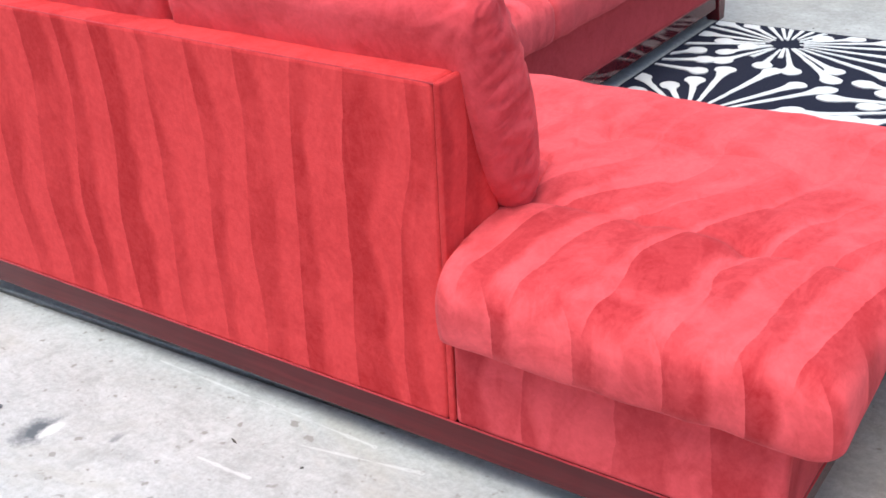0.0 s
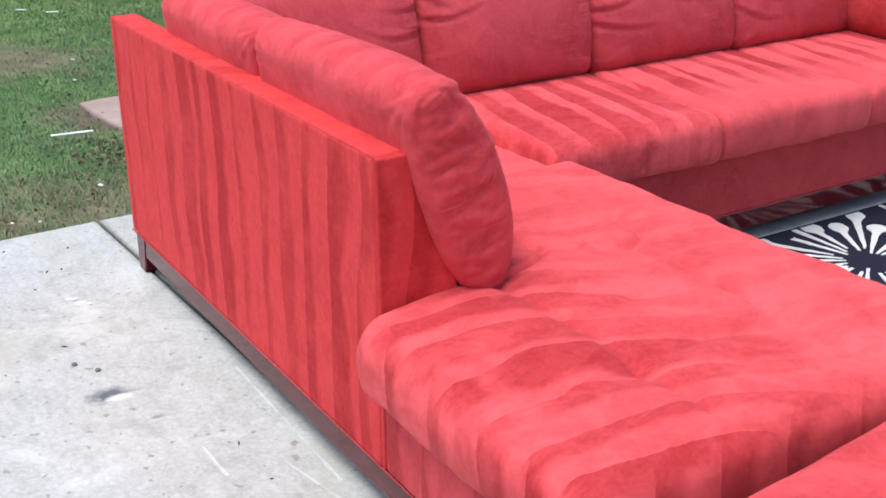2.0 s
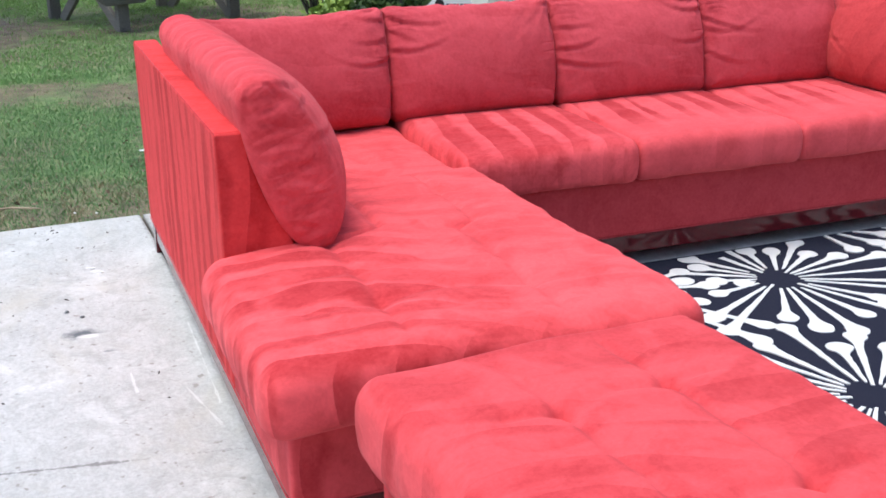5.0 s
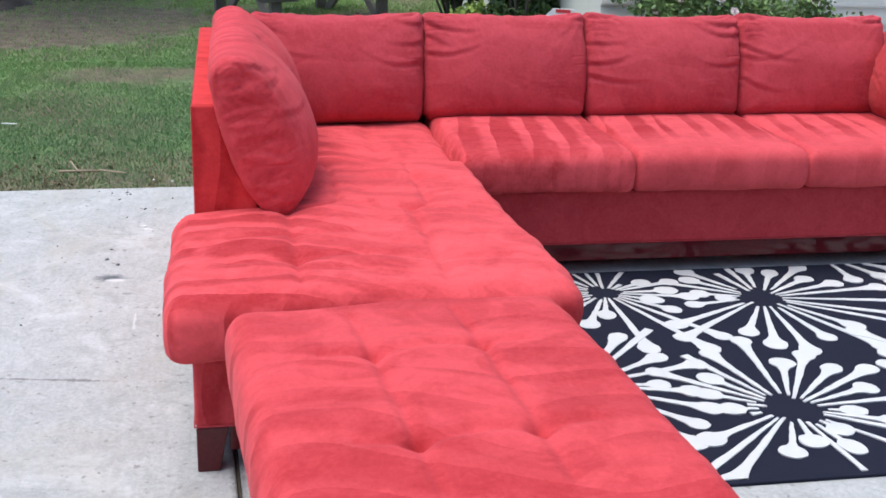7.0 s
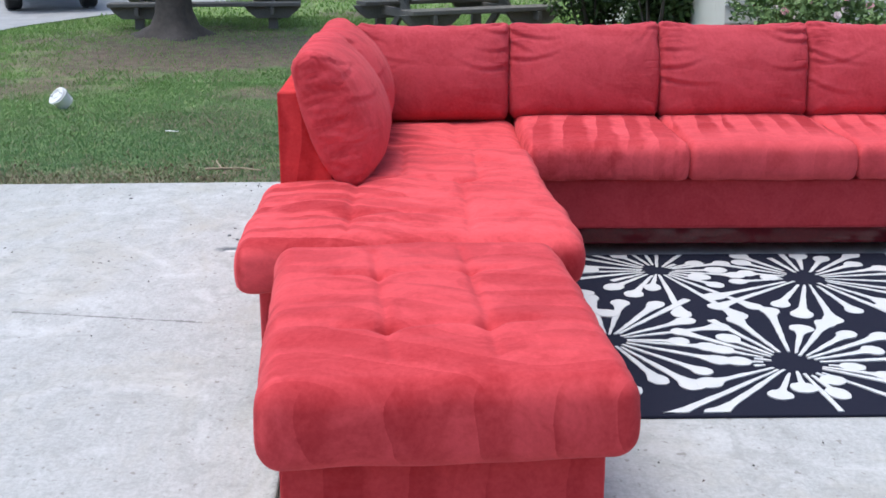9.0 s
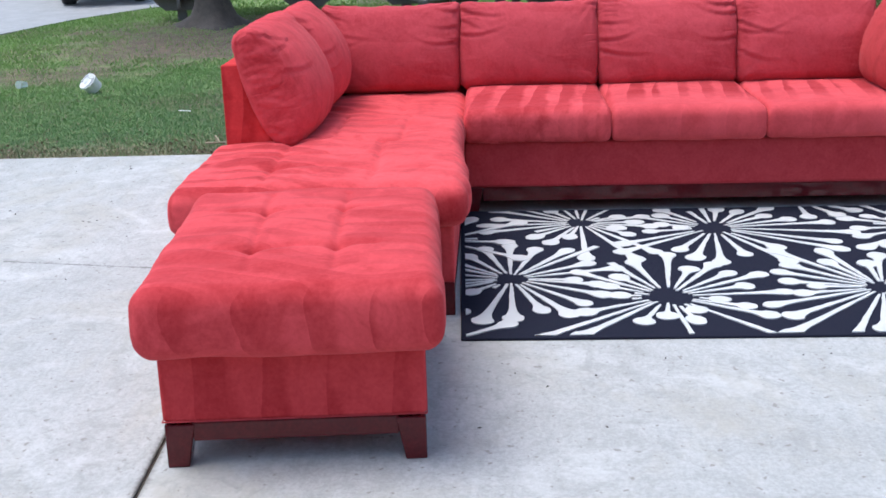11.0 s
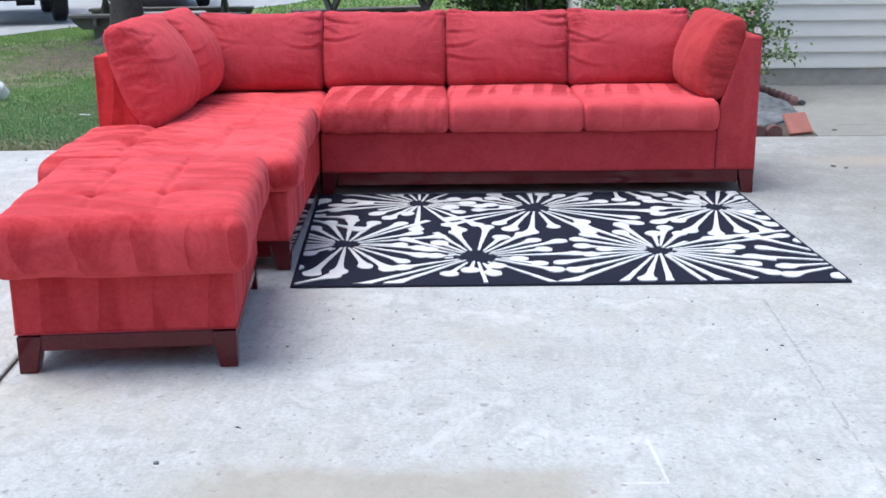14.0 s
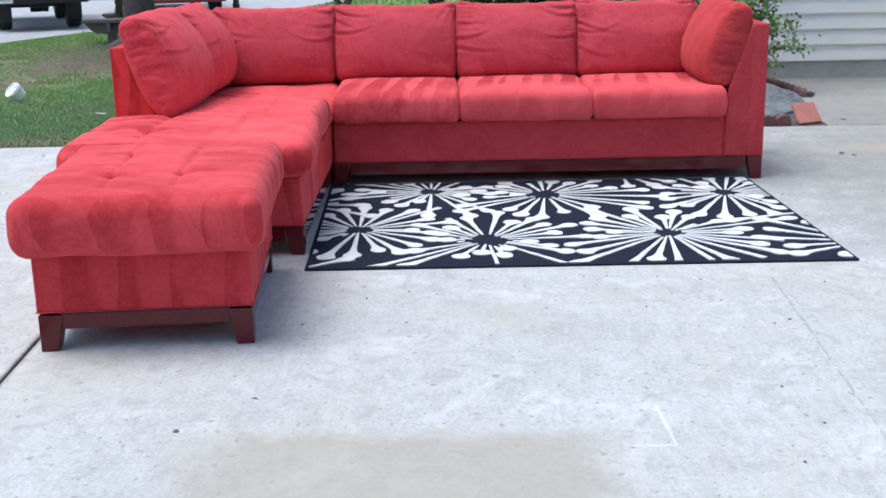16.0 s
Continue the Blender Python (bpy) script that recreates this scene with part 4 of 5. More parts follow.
leg(FRONT_X - 0.003, ARM_Y - 0.003, -1, -1, sofa)
leg(BACK_X + 0.003, ARM_Y - 0.003, 1, -1, sofa)
leg(BACK_X + 0.003, SPLIT_Y + 0.006, 1, 1, sofa)
leg(FRONT_X - 0.003, SPLIT_Y + 0.006, -1, 1, sofa)
seat_edges = [2.478, 3.180, 3.910, 4.640]
for i in range(3):
    y0, y1 = seat_edges[i], seat_edges[i + 1]
    soft_block("seat_cushion", (0.86, y1 - y0 - 0.012, 0.168), (0.046, 0.022, 0.046), SUEDE_SEAT if i else SUEDE_SEAT_RUBBED, sofa, so @ pose(-2.025, (y0 + y1) / 2, 0.438), 0.014, 0.010, crumple=0.004, seed=11 + i, pleats=0.002, foot=0.03)
back_edges = [1.76, 2.450, 3.175, 3.896, 4.62]
BACK_H = 0.472
for i in range(1, 4):
    y0, y1 = back_edges[i], back_edges[i + 1]
    stuffed("back_cushion", y1 - y0 + 0.004, BACK_H, 0.185, SUEDE_CUSHION, sofa, so @ upright((0, 1, 0), (-1, 0, 0), 12 + i * 0.6, (-2.335, (y0 + y1) / 2, 0.500), BACK_H), 21 + i, crown=0.050, wrinkle=0.023, sag=0.020)

chaise = empty("chaise", pose((BACK_X - 0.2) / 2, (SIDE_Y + SPLIT_Y) / 2, 0), "red microfibre chaise with brushed stripes and a low side back", "chaise")
ch = chaise.matrix_world.inverted()
FOOT_X, PANEL_X = -0.215, -0.893
part("base", local(new_box(PANEL_X + 0.003, FOOT_X, SIDE_Y, SPLIT_Y - 0.004, BASE_Z, 0.352, 0.012, 3), chaise), SUEDE_OTTO, chaise)
part("corner_base", local(new_box(BACK_X + 0.232, PANEL_X, SIDE_Y + 0.232, SPLIT_Y - 0.004, BASE_Z, 0.352, 0.012, 3), chaise), SUEDE_PANEL, chaise)
SIDE_SHAPE = [(SIDE_Y, BASE_Z), (SIDE_Y, PANEL_TOP), (SIDE_Y + 0.09, PANEL_TOP), (SIDE_Y + 0.205, 0.50), (SIDE_Y + 0.23, 0.34), (SIDE_Y + 0.23, BASE_Z)]
part("side_back", local(prism(SIDE_SHAPE, BACK_X, PANEL_X - 0.016, "x", 0.010, 3), chaise), SUEDE_PANEL, chaise, "red side panel brushed in upright stripes")
part("end_panel", local(prism(SIDE_SHAPE, PANEL_X - 0.0145, PANEL_X, "x", 0.005, 2), chaise), SUEDE_PANEL, chaise, "red end panel joined by an upright seam")
part("back_frame", local(prism([(BACK_X, BASE_Z), (BACK_X, PANEL_TOP), (BACK_X + 0.10, PANEL_TOP), (BACK_X + 0.22, 0.50), (BACK_X + 0.23, 0.34), (BACK_X + 0.23, BASE_Z)], SIDE_Y + 0.232, SPLIT_Y - 0.002, "y", 0.01, 2), chaise), SUEDE_SOFT_SHADED, chaise)
rail(BACK_X + 0.09, FOOT_X - 0.09, SIDE_Y + 0.006, SIDE_Y + 0.045, chaise)
rail(FOOT_X - 0.045, FOOT_X - 0.008, SIDE_Y + 0.09, SPLIT_Y - 0.09, chaise)
rail(FRONT_X + 0.01, FOOT_X - 0.09, SPLIT_Y - 0.045, SPLIT_Y - 0.008, chaise)
rail(BACK_X + 0.006, BACK_X + 0.045, SIDE_Y + 0.09, SPLIT_Y - 0.09, chaise)
leg(FOOT_X - 0.003, SIDE_Y + 0.003, -1, 1, chaise)
leg(FOOT_X - 0.003, SPLIT_Y - 0.006, -1, -1, chaise)
leg(BACK_X + 0.022, SIDE_Y + 0.003, 1, 1, chaise)
leg(BACK_X + 0.003, SPLIT_Y - 0.006, 1, -1, chaise)


def welt(parent, pts, r=0.0022):
    """A thin corded seam along straight stretches."""
    bm = bmesh.new()
    for a, b in zip(pts, pts[1:]):
        tube(bm, a, b, r, r, 6)
    return part("piping", local(bm, parent), SUEDE_SOFT_SHADED, parent, smooth=True)


welt(chaise, [(BACK_X, SIDE_Y - 0.001, BASE_Z + 0.003), (FOOT_X, SIDE_Y - 0.001, BASE_Z + 0.003), (FOOT_X + 0.001, SPLIT_Y - 0.004, BASE_Z + 0.003)])
welt(chaise, [(BACK_X + 0.01, SIDE_Y + 0.004, PANEL_TOP - 0.004), (PANEL_X - 0.004, SIDE_Y + 0.004, PANEL_TOP - 0.004), (PANEL_X - 0.003, SIDE_Y + 0.003, 0.36)], 0.0022)
welt(sofa, [(FRONT_X + 0.001, SPLIT_Y + 0.004, BASE_Z + 0.003), (FRONT_X + 0.001, ARM_Y, BASE_Z + 0.003), (BACK_X, ARM_Y + 0.001, BASE_Z + 0.003)])
CX0, CX1, CY0, CY1 = -1.520, -0.135, 1.445, 2.510


def chaise_seat():
    cx, cy = (CX0 + CX1) / 2, (CY0 + CY1) / 2
    spots_ = [(x - cx, y - cy, 0.014, 0.050) for x, y in ((-0.40, 1.78), (-0.42, 2.17), (-0.86, 1.80), (-0.88, 2.18), (-1.25, 2.18))]
    lines = [((-0.20 - cx, y - cy), (-1.46 - cx, y + 0.02 - cy), 0.010, 0.014) for y in (1.78, 2.17)]
    lines += [((x - cx, 1.60 - cy), (x - 0.03 - cx, 1.96 - cy), 0.008, 0.022) for x in (-0.28, -0.40, -0.60, -0.86)]
    lines += [((x - cx, 1.98 - cy), (x + 0.05 - cx, 2.36 - cy), 0.008, 0.022) for x in (-0.42, -0.64, -0.90, -1.25)]
    ob = soft_block("seat_cushion", (CX1 - CX0, CY1 - CY0, 0.176), (0.056, 0.044, 0.058), SUEDE_TOP, chaise, ch @ pose(cx, cy, 0.443), 0.014, 0.018, spots_, lines, crumple=0.006, gathers=0.012, seed=3, step=0.014, foot=0.03, label="long tufted red seat cushion")
    # beside the low back the cushion is cut narrower
    for v in ob.data.vertices:
        x, y = v.co.x + cx, v.co.y + cy
        s = min(max((PANEL_X + 0.02 - x) / 0.05, 0.0), 1.0)
        s = s * s * (3 - 2 * s)
        k = (CY1 - y) / (CY1 - CY0)
        thin = min(max((-0.45 - x) / 0.5, 0.0), 1.0) * 0.035
        v.co.y = CY1 - thin - k * ((CY1 - CY0) - thin - s * 0.245) - cy
        v.co.z -= 0.014 * min(max((1.75 - y) / 0.25, 0.0), 1.0)
    return ob


chaise_seat()
soft_block("corner_seat", (0.88, 0.80, 0.150), (0.07, 0.07, 0.06), SUEDE_TOP, chaise, ch @ pose(-1.962, 2.08, 0.414), 0.010, 0.004,
           [(0.14, 0.10, 0.016, 0.03)], [((-0.3, 0.10), (0.42, 0.10), 0.008, 0.014), ((0.14, -0.32), (0.15, 0.38), 0.008, 0.02)], crumple=0.007, seed=5)
stuffed("back_cushion", 0.735, BACK_H + 0.01, 0.185, SUEDE_CUSHION, chaise, ch @ upright((0, 1, 0), (-1, 0, 0), 12, (-2.335, 2.08, 0.490), BACK_H), 31, crown=0.050, wrinkle=0.023)
SIDE_H = 0.525
for x0, x1, tall, seed in ((-0.857, -1.635, SIDE_H, 33), (-1.64, -2.33, 0.505, 34)):
    stuffed("side_cushion", x0 - x1, tall, 0.175, SUEDE_SIDE, chaise, ch @ upright((-1, 0, 0), (0, -1, 0), 19, ((x0 + x1) / 2, 1.772, 0.506), tall), seed, crown=0.108, back=0.0, taper=0.34, foot=0.60, sag=0.0, wrinkle=0.013, ends=0.011)

throw = stuffed("cushion", 0.66, 0.475, 0.19, SUEDE_THROW, None, upright((1, 0.03, 0), (0, 1, 0), 15, (-1.985, 4.600, 0.508), 0.475), 41, crown=0.064, back=0.0, taper=0.40, foot=0.55, sag=0.004, wrinkle=0.013, ends=0.011)
tagged(throw, "loose red cushion leaning against the sofa's arm", "cushion")

ottoman = empty("ottoman", pose(0.486, 2.03, 0, 0, 0, 3.9), "tufted red microfibre ottoman on dark wooden legs", "ottoman")
OW, OD = 0.365, 0.47


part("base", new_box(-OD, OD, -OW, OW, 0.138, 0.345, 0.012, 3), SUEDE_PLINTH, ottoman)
cord = bmesh.new()
for a, b in (((OD, -OW), (OD, OW)), ((OD, OW), (-OD, OW)), ((-OD, OW), (-OD, -OW)), ((-OD, -OW), (OD, -OW))):
    tube(cord, (*a, 0.141), (*b, 0.141), 0.0022, 0.0022, 6)
part("piping", cord, SUEDE_SOFT_SHADED, ottoman, smooth=True)
TX = ((-0.180, -0.128), (-0.190, 0.118), (0.225, -0.124), (0.220, 0.117))
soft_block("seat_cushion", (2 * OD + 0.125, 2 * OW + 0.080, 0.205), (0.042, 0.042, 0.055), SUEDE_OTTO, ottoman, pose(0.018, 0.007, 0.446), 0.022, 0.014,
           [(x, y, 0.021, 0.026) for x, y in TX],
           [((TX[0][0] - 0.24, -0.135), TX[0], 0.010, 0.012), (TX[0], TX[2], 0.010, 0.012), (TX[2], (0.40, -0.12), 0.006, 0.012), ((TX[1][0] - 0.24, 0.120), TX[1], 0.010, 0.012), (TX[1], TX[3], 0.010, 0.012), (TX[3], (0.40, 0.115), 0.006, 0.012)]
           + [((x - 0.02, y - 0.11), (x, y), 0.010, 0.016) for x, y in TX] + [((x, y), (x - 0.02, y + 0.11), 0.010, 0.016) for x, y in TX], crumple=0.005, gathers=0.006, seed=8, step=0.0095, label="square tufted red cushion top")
for x0, x1, y0, y1 in ((OD - 0.045, OD - 0.006, -OW + 0.08, OW - 0.08), (-OD + 0.006, -OD + 0.045, -OW + 0.08, OW - 0.08), (-OD + 0.08, OD - 0.08, -OW + 0.006, -OW + 0.045), (-OD + 0.08, OD - 0.08, OW - 0.045, OW - 0.006)):
    part("rail", new_box(x0, x1, y0, y1, 0.078, 0.135, 0.004), CHERRY, ottoman, "dark cherry rail")
for sx in (-1, 1):
    for sy in (-1, 1):
        o = leg(0, 0, -sx, -sy, new_tmp := new("tmp"))
        bpy.data.objects.remove(new_tmp)
        o.parent = ottoman
        o.location = (sx * (OD - 0.003), sy * (OW - 0.003), 0)


# ---------------------------------------------------------------- lawn
def blades(name, count, area, height, wide, material, label, seed, lean=0.5):
    """Blades of grass, each a bent strip of three triangles."""
    rnd = np.random.RandomState(seed)
    pts = area(rnd, count)
    n = len(pts)
    h = height * rnd.uniform(0.5, 1.25, n)
    a, t = rnd.uniform(0, 6.283, n), rnd.uniform(0, 6.283, n)
    lx, ly = np.cos(a) * h * lean * rnd.uniform(0.3, 1.4, n), np.sin(a) * h * lean * rnd.uniform(0.3, 1.4, n)
    w = wide * rnd.uniform(0.6, 1.3, n)
    wx, wy = np.cos(t) * w, np.sin(t) * w
    z0 = -0.047
    v = np.zeros((n, 5, 3))
    v[:, 0] = np.c_[pts[:, 0] - wx, pts[:, 1] - wy, np.full(n, z0)]
    v[:, 1] = np.c_[pts[:, 0] + wx, pts[:, 1] + wy, np.full(n, z0)]
    v[:, 2] = np.c_[pts[:, 0] + 0.8 * wx + lx * 0.35, pts[:, 1] + 0.8 * wy + ly * 0.35, z0 + h * 0.6]
    v[:, 3] = np.c_[pts[:, 0] - 0.8 * wx + lx * 0.35, pts[:, 1] - 0.8 * wy + ly * 0.35, z0 + h * 0.6]
    v[:, 4] = np.c_[pts[:, 0] + lx, pts[:, 1] + ly, z0 + h]
    faces = []
    for i in range(n):
        k = 5 * i
        faces += [(k, k + 1, k + 2, k + 3), (k + 3, k + 2, k + 4)]
    ob = pydata(name, v.reshape(-1, 3), faces, material, None, label, smooth=False, kind="stuff")
    return tagged(ob, category="grass")


def patchy(x, y):
    return noise.noise(Vector((x * 0.55, y * 0.8, 3.0))) + 0.5 * noise.noise(Vector((x * 1.9, y * 2.3, 8.0)))


def lawn_area(x0, x1, y0, y1, keep_bare=1.0):
    def pick(rnd, count):
        p = np.c_[rnd.uniform(x0, x1, count), rnd.uniform(y0, y1, count)]
        dice = rnd.uniform(0, 1, count)
        ok = []
        for i in range(count):
            x, y = p[i]
            d = 0.84 - 1.15 * max(0.0, patchy(x, y) - 0.15)
            for bx, by, rx, ry in BARE:
                q = ((x - bx) / rx) ** 2 + ((y - by) / ry) ** 2
                q += 1.1 * noise.noise(Vector((x * 2.1, y * 2.6, 1.0)))
                if q < 1.7:
                    d -= 0.66 * min(1.0, 1.0 * (1.7 - q))
            if x > -4.1:
                d -= 0.30 * min(1.0, (x + 4.1) / 0.6)
            if dice[i] < max(d, 0.09) and not (x > -3.16 - 0.02 * (noise.noise(Vector((y * 9, 0, 0))))):
                if not (y > 3.1 and x > -6.1) and not (x < -8.8 and y < np.interp(-x, [-a for a, _ in ROAD_EDGE], [b for _, b in ROAD_EDGE])):
                    ok.append(i)
        return p[ok]
    return pick


blades("grass", 190000, lawn_area(-7.2, -3.13, -2.6, 3.4), 0.020, 0.0023, GRASS, "short patchy green lawn grass", 3)
blades("grass", 140000, lawn_area(-13.6, -7.0, -3.4, 5.0), 0.026, 0.0042, GRASS, "short patchy green lawn grass farther off", 4)
blades("grass", 16000, lawn_area(-22.0, -13.5, -2.5, 9.0), 0.05, 0.013, GRASS, "green lawn grass beyond the picnic tables", 5)
DRY = blade_material("dry_grass", (0.17, 0.145, 0.075), (0.32, 0.275, 0.165))


def edge_area(rnd, count):
    y = rnd.uniform(-3.5, 3.2, count)
    x = -3.15 - np.abs(rnd.normal(0, 0.38, count))
    keep = np.array([patchy(3 * a, 3 * b) > -0.25 for a, b in zip(x, y)])
    return np.c_[x, y][keep]


blades("grass", 16000, edge_area, 0.030, 0.0024, DRY, "dry straw-coloured grass along the slab's edge", 6, 1.2)
blades("grass", 6000, lawn_area(-12.5, -4.0, -2.5, 3.4), 0.032, 0.003, DRY, "dry straw-coloured grass among the green", 7, 1.4)


# ---------------------------------------------------------------- leaves and shrubs
def leaf_cloud(count, place, size, seed):
    """Separate pointed leaves, two triangles each."""
    rnd = random.Random(seed)
    verts, faces = [], []
    for _ in range(count):
        p = place(rnd)
        d = Vector((rnd.gauss(0, 1), rnd.gauss(0, 1), rnd.gauss(0.3, 0.7))).normalized()
        s = d.cross(Vector((rnd.gauss(0, 1), rnd.gauss(0, 1), rnd.gauss(0, 1)))).normalized()
        q = size * rnd.uniform(0.6, 1.3)
        k = len(verts)
        drop = Vector((0, 0, -0.15 * q))
        verts += [p, p + d * q * 0.45 + s * q * 0.30, p + d * q + drop, p + d * q * 0.45 - s * q * 0.30]
        faces += [(k, k + 1, k + 2), (k, k + 2, k + 3)]
    return verts, faces


def shrub(name, x, y, w, h, count, size, leaf, seed, label, lumps=9):
    thing = empty(name, pose(x, y, -0.045), label, "shrub", "shrubs by the house")
    rnd = random.Random(seed)
    tips = []
    for i in range(lumps):
        a, r = rnd.uniform(0, 6.28), w * 0.42 * math.sqrt(rnd.random())
        tip = Vector((math.cos(a) * r, math.sin(a) * r, h * rnd.uniform(0.62 if name == "rose_bush" else 0.25, 0.95)))
        tips.append((tip, w * rnd.uniform(0.16, 0.30)))
        mid = tip * 0.5 + Vector((rnd.uniform(-0.05, 0.05), rnd.uniform(-0.05, 0.05), 0))
        bm = bmesh.new()
        thick = 0.35 if name == "rose_bush" else 1.0
        tube(bm, (tip.x * 0.1, tip.y * 0.1, 0), mid, 0.016 * thick, 0.011 * thick, 6, False)
        tube(bm, mid, tip, 0.011 * thick, 0.004 * thick, 6, False)
        part("stem", bm, BARK, thing)

    def place(r):
        c, rad = r.choice(tips)
        v = Vector((r.gauss(0, 1), r.gauss(0, 1), r.gauss(0, 1))).normalized() * rad * (r.random() ** 0.4)
        v.z *= 0.8
        p = c + v
        p.z = max(p.z, 0.05)
        return p

    v, f = leaf_cloud(count, place, size, seed + 1)
    pydata("foliage", v, f, leaf, thing, smooth=False)
    return thing, tips


for i, (x, y, w, h) in enumerate([(-7.3, 4.15, 0.7, 1.5), (-8.7, 3.85, 1.2, 1.6), (-8.9, 4.75, 1.2, 1.7), (-8.2, 4.30, 1.0, 1.3), (-9.2, 5.6, 1.2, 1.7)]):
    shrub("shrub", x, y, w, h, 7000, 0.065, LEAF, 60 + i, "dense dark green shrub beside the house", 16)
shrub("shrub", -7.9, 3.75, 0.55, 0.42, 1500, 0.07, blade_material("lime_leaves", (0.13, 0.22, 0.03), (0.32, 0.42, 0.09)), 71, "low lime-green leafy plant before the dark shrubs", 8)


def fallen(r):
    x, y, sx, sy = r.choice(((-4.05, 1.83, 0.12, 0.10), (-4.05, 1.83, 0.12, 0.10), (-4.75, 1.85, 0.25, 0.12), (-3.55, 1.2, 0.2, 0.7), (-3.5, -0.6, 0.2, 1.0), (-5.9, 2.3, 0.5, 0.4)))
    return Vector((r.gauss(x, sx), r.gauss(y, sy), -0.030 + 0.012 * r.random()))


v, f = leaf_cloud(520, fallen, 0.024, 45)
ob = pydata("leaf_litter", v, f, blade_material("dead_leaves", (0.075, 0.050, 0.032), (0.20, 0.14, 0.085)), None, "brown dead leaves lying in the grass", smooth=False, kind="stuff")
tagged(ob, category="leaves")


def flower(m, material, parent):
    bm = bmesh.new()
    for ring, (count, r, lift) in enumerate(((6, 0.034, 0.004), (5, 0.024, 0.016), (3, 0.013, 0.024))):
        for k in range(count):
            a = 2 * math.pi * (k + 0.5 * ring) / count
            d, s = Vector((math.cos(a), math.sin(a), 0)), Vector((-math.sin(a), math.cos(a), 0))
            z = Vector((0, 0, 1))
            pts = [d * r * 0.1, d * r * 0.7 + s * r * 0.5 + z * lift, d * r + z * (lift + 0.008), d * r * 0.7 - s * r * 0.5 + z * lift]
            bm.faces.new([bm.verts.new(p) for p in pts])
    ob = part("rose", bm, material, parent, "pink rose bloom" if material is PETAL else "pale rose bloom")
    ob.matrix_basis = m
    return ob


roses = [(-5.45, 4.75, 0.95, 0.95), (-5.30, 5.40, 0.9, 0.90)]
for i, (x, y, w, h) in enumerate(roses):
    thing, tips = shrub("rose_bush", x, y, w, h, (3200, 2600)[i], 0.050, ROSE_LEAF, 80 + i, "leafy rose bush with pink blooms in the flower bed", (14, 12)[i])
    rnd = random.Random(90 + i)
    for k in range(12):
        tip, rad = rnd.choice(tips)
        d = Vector((rnd.uniform(0.2, 1), rnd.uniform(-0.6, 0.3), rnd.uniform(0.2, 1))).normalized()
        flower(Matrix.Translation(tip + d * rad * 0.95) @ d.to_track_quat("Z", "Y").to_matrix().to_4x4(), PETAL if rnd.random() < 0.6 else PETAL_PALE, thing)

# a looser bush at the bed's end: canes that arch over, leafy towards their tips
loose = empty("rose_bush", pose(-5.15, 5.38, -0.02), "loose rose bush with arching canes and one pale bloom", "shrub", "shrubs by the house")
rnd = random.Random(17)
sprays = []
for dx, dy, top in ((0.10, 0.70, 0.58), (0.22, 0.68, 0.42), (-0.05, 0.50, 0.36), (0.15, 0.48, 0.60), (0.0, 0.38, 0.92), (0.12, 0.30, 0.42), (0.28, 0.28, 0.78), (-0.1, 0.55, 0.80), (0.05, 0.12, 0.62), (0.2, 0.42, 0.30)):
    bm = bmesh.new()
    pts = []
    for k in range(7):
        q = k / 6
        pts.append(Vector((dx * q ** 1.4, dy * q ** 1.3, top * (1 - (1 - q) ** 1.9) * (1.12 - 0.12 * q * q))) + Vector((rnd.uniform(-0.01, 0.01), rnd.uniform(-0.01, 0.01), 0)) * (k > 0))
    for k in range(6):
        tube(bm, pts[k], pts[k + 1], 0.0055 * (1 - k / 9), 0.0055 * (1 - (k + 1) / 9), 6, False)
    part("cane", bm, CANE, loose, smooth=True)
    sprays.append(pts)


def along_cane(r):
    pts = r.choice(sprays)
    q = 6 * (0.62 + 0.38 * r.random() ** 0.7)
    k = min(int(q), 5)
    p = pts[k].lerp(pts[k + 1], q - k)
    return p + Vector((r.gauss(0, 0.035), r.gauss(0, 0.045), r.gauss(0, 0.040)))


v, f = leaf_cloud(1250, along_cane, 0.043, 23)
pydata("foliage", v, f, ROSE_LEAF, loose, smooth=False)
flower(Matrix.Translation((0.22, 0.36, 0.62)) @ Vector((0.8, 0.1, 0.5)).to_track_quat("Z", "Y").to_matrix().to_4x4(), PETAL_PALE, loose)


# ---------------------------------------------------------------- tree by the road
tree = empty("tree", pose(-11.1, -0.93, -0.045), "broad tree with a grey-brown trunk on the lawn", "tree")
bm = bmesh.new()
rings, sides = [], 20
for z, r in ((-0.05, 0.62), (0.03, 0.42), (0.12, 0.30), (0.28, 0.23), (0.6, 0.20), (1.2, 0.185), (2.2, 0.17), (3.2, 0.15)):
    ring = []
    for i in range(sides):
        a = 2 * math.pi * i / sides
        flare = 1 + (0.30 * math.sin(3 * a + 0.6) + 0.14 * math.sin(5 * a)) * math.exp(-max(z, 0) * 7) + 0.05 * noise.noise(Vector((math.cos(a) * 2, math.sin(a) * 2, z * 3)))
        ring.append(bm.verts.new((r * flare * math.cos(a) + 0.03 * z, r * flare * math.sin(a), z)))
    rings.append(ring)
for a, b in zip(rings, rings[1:]):
    for i in range(sides):
        bm.faces.new((a[i], a[(i + 1) % sides], b[(i + 1) % sides], b[i]))
part("trunk", bm, BARK, tree, smooth=True)
rnd = random.Random(5)
limbs = []
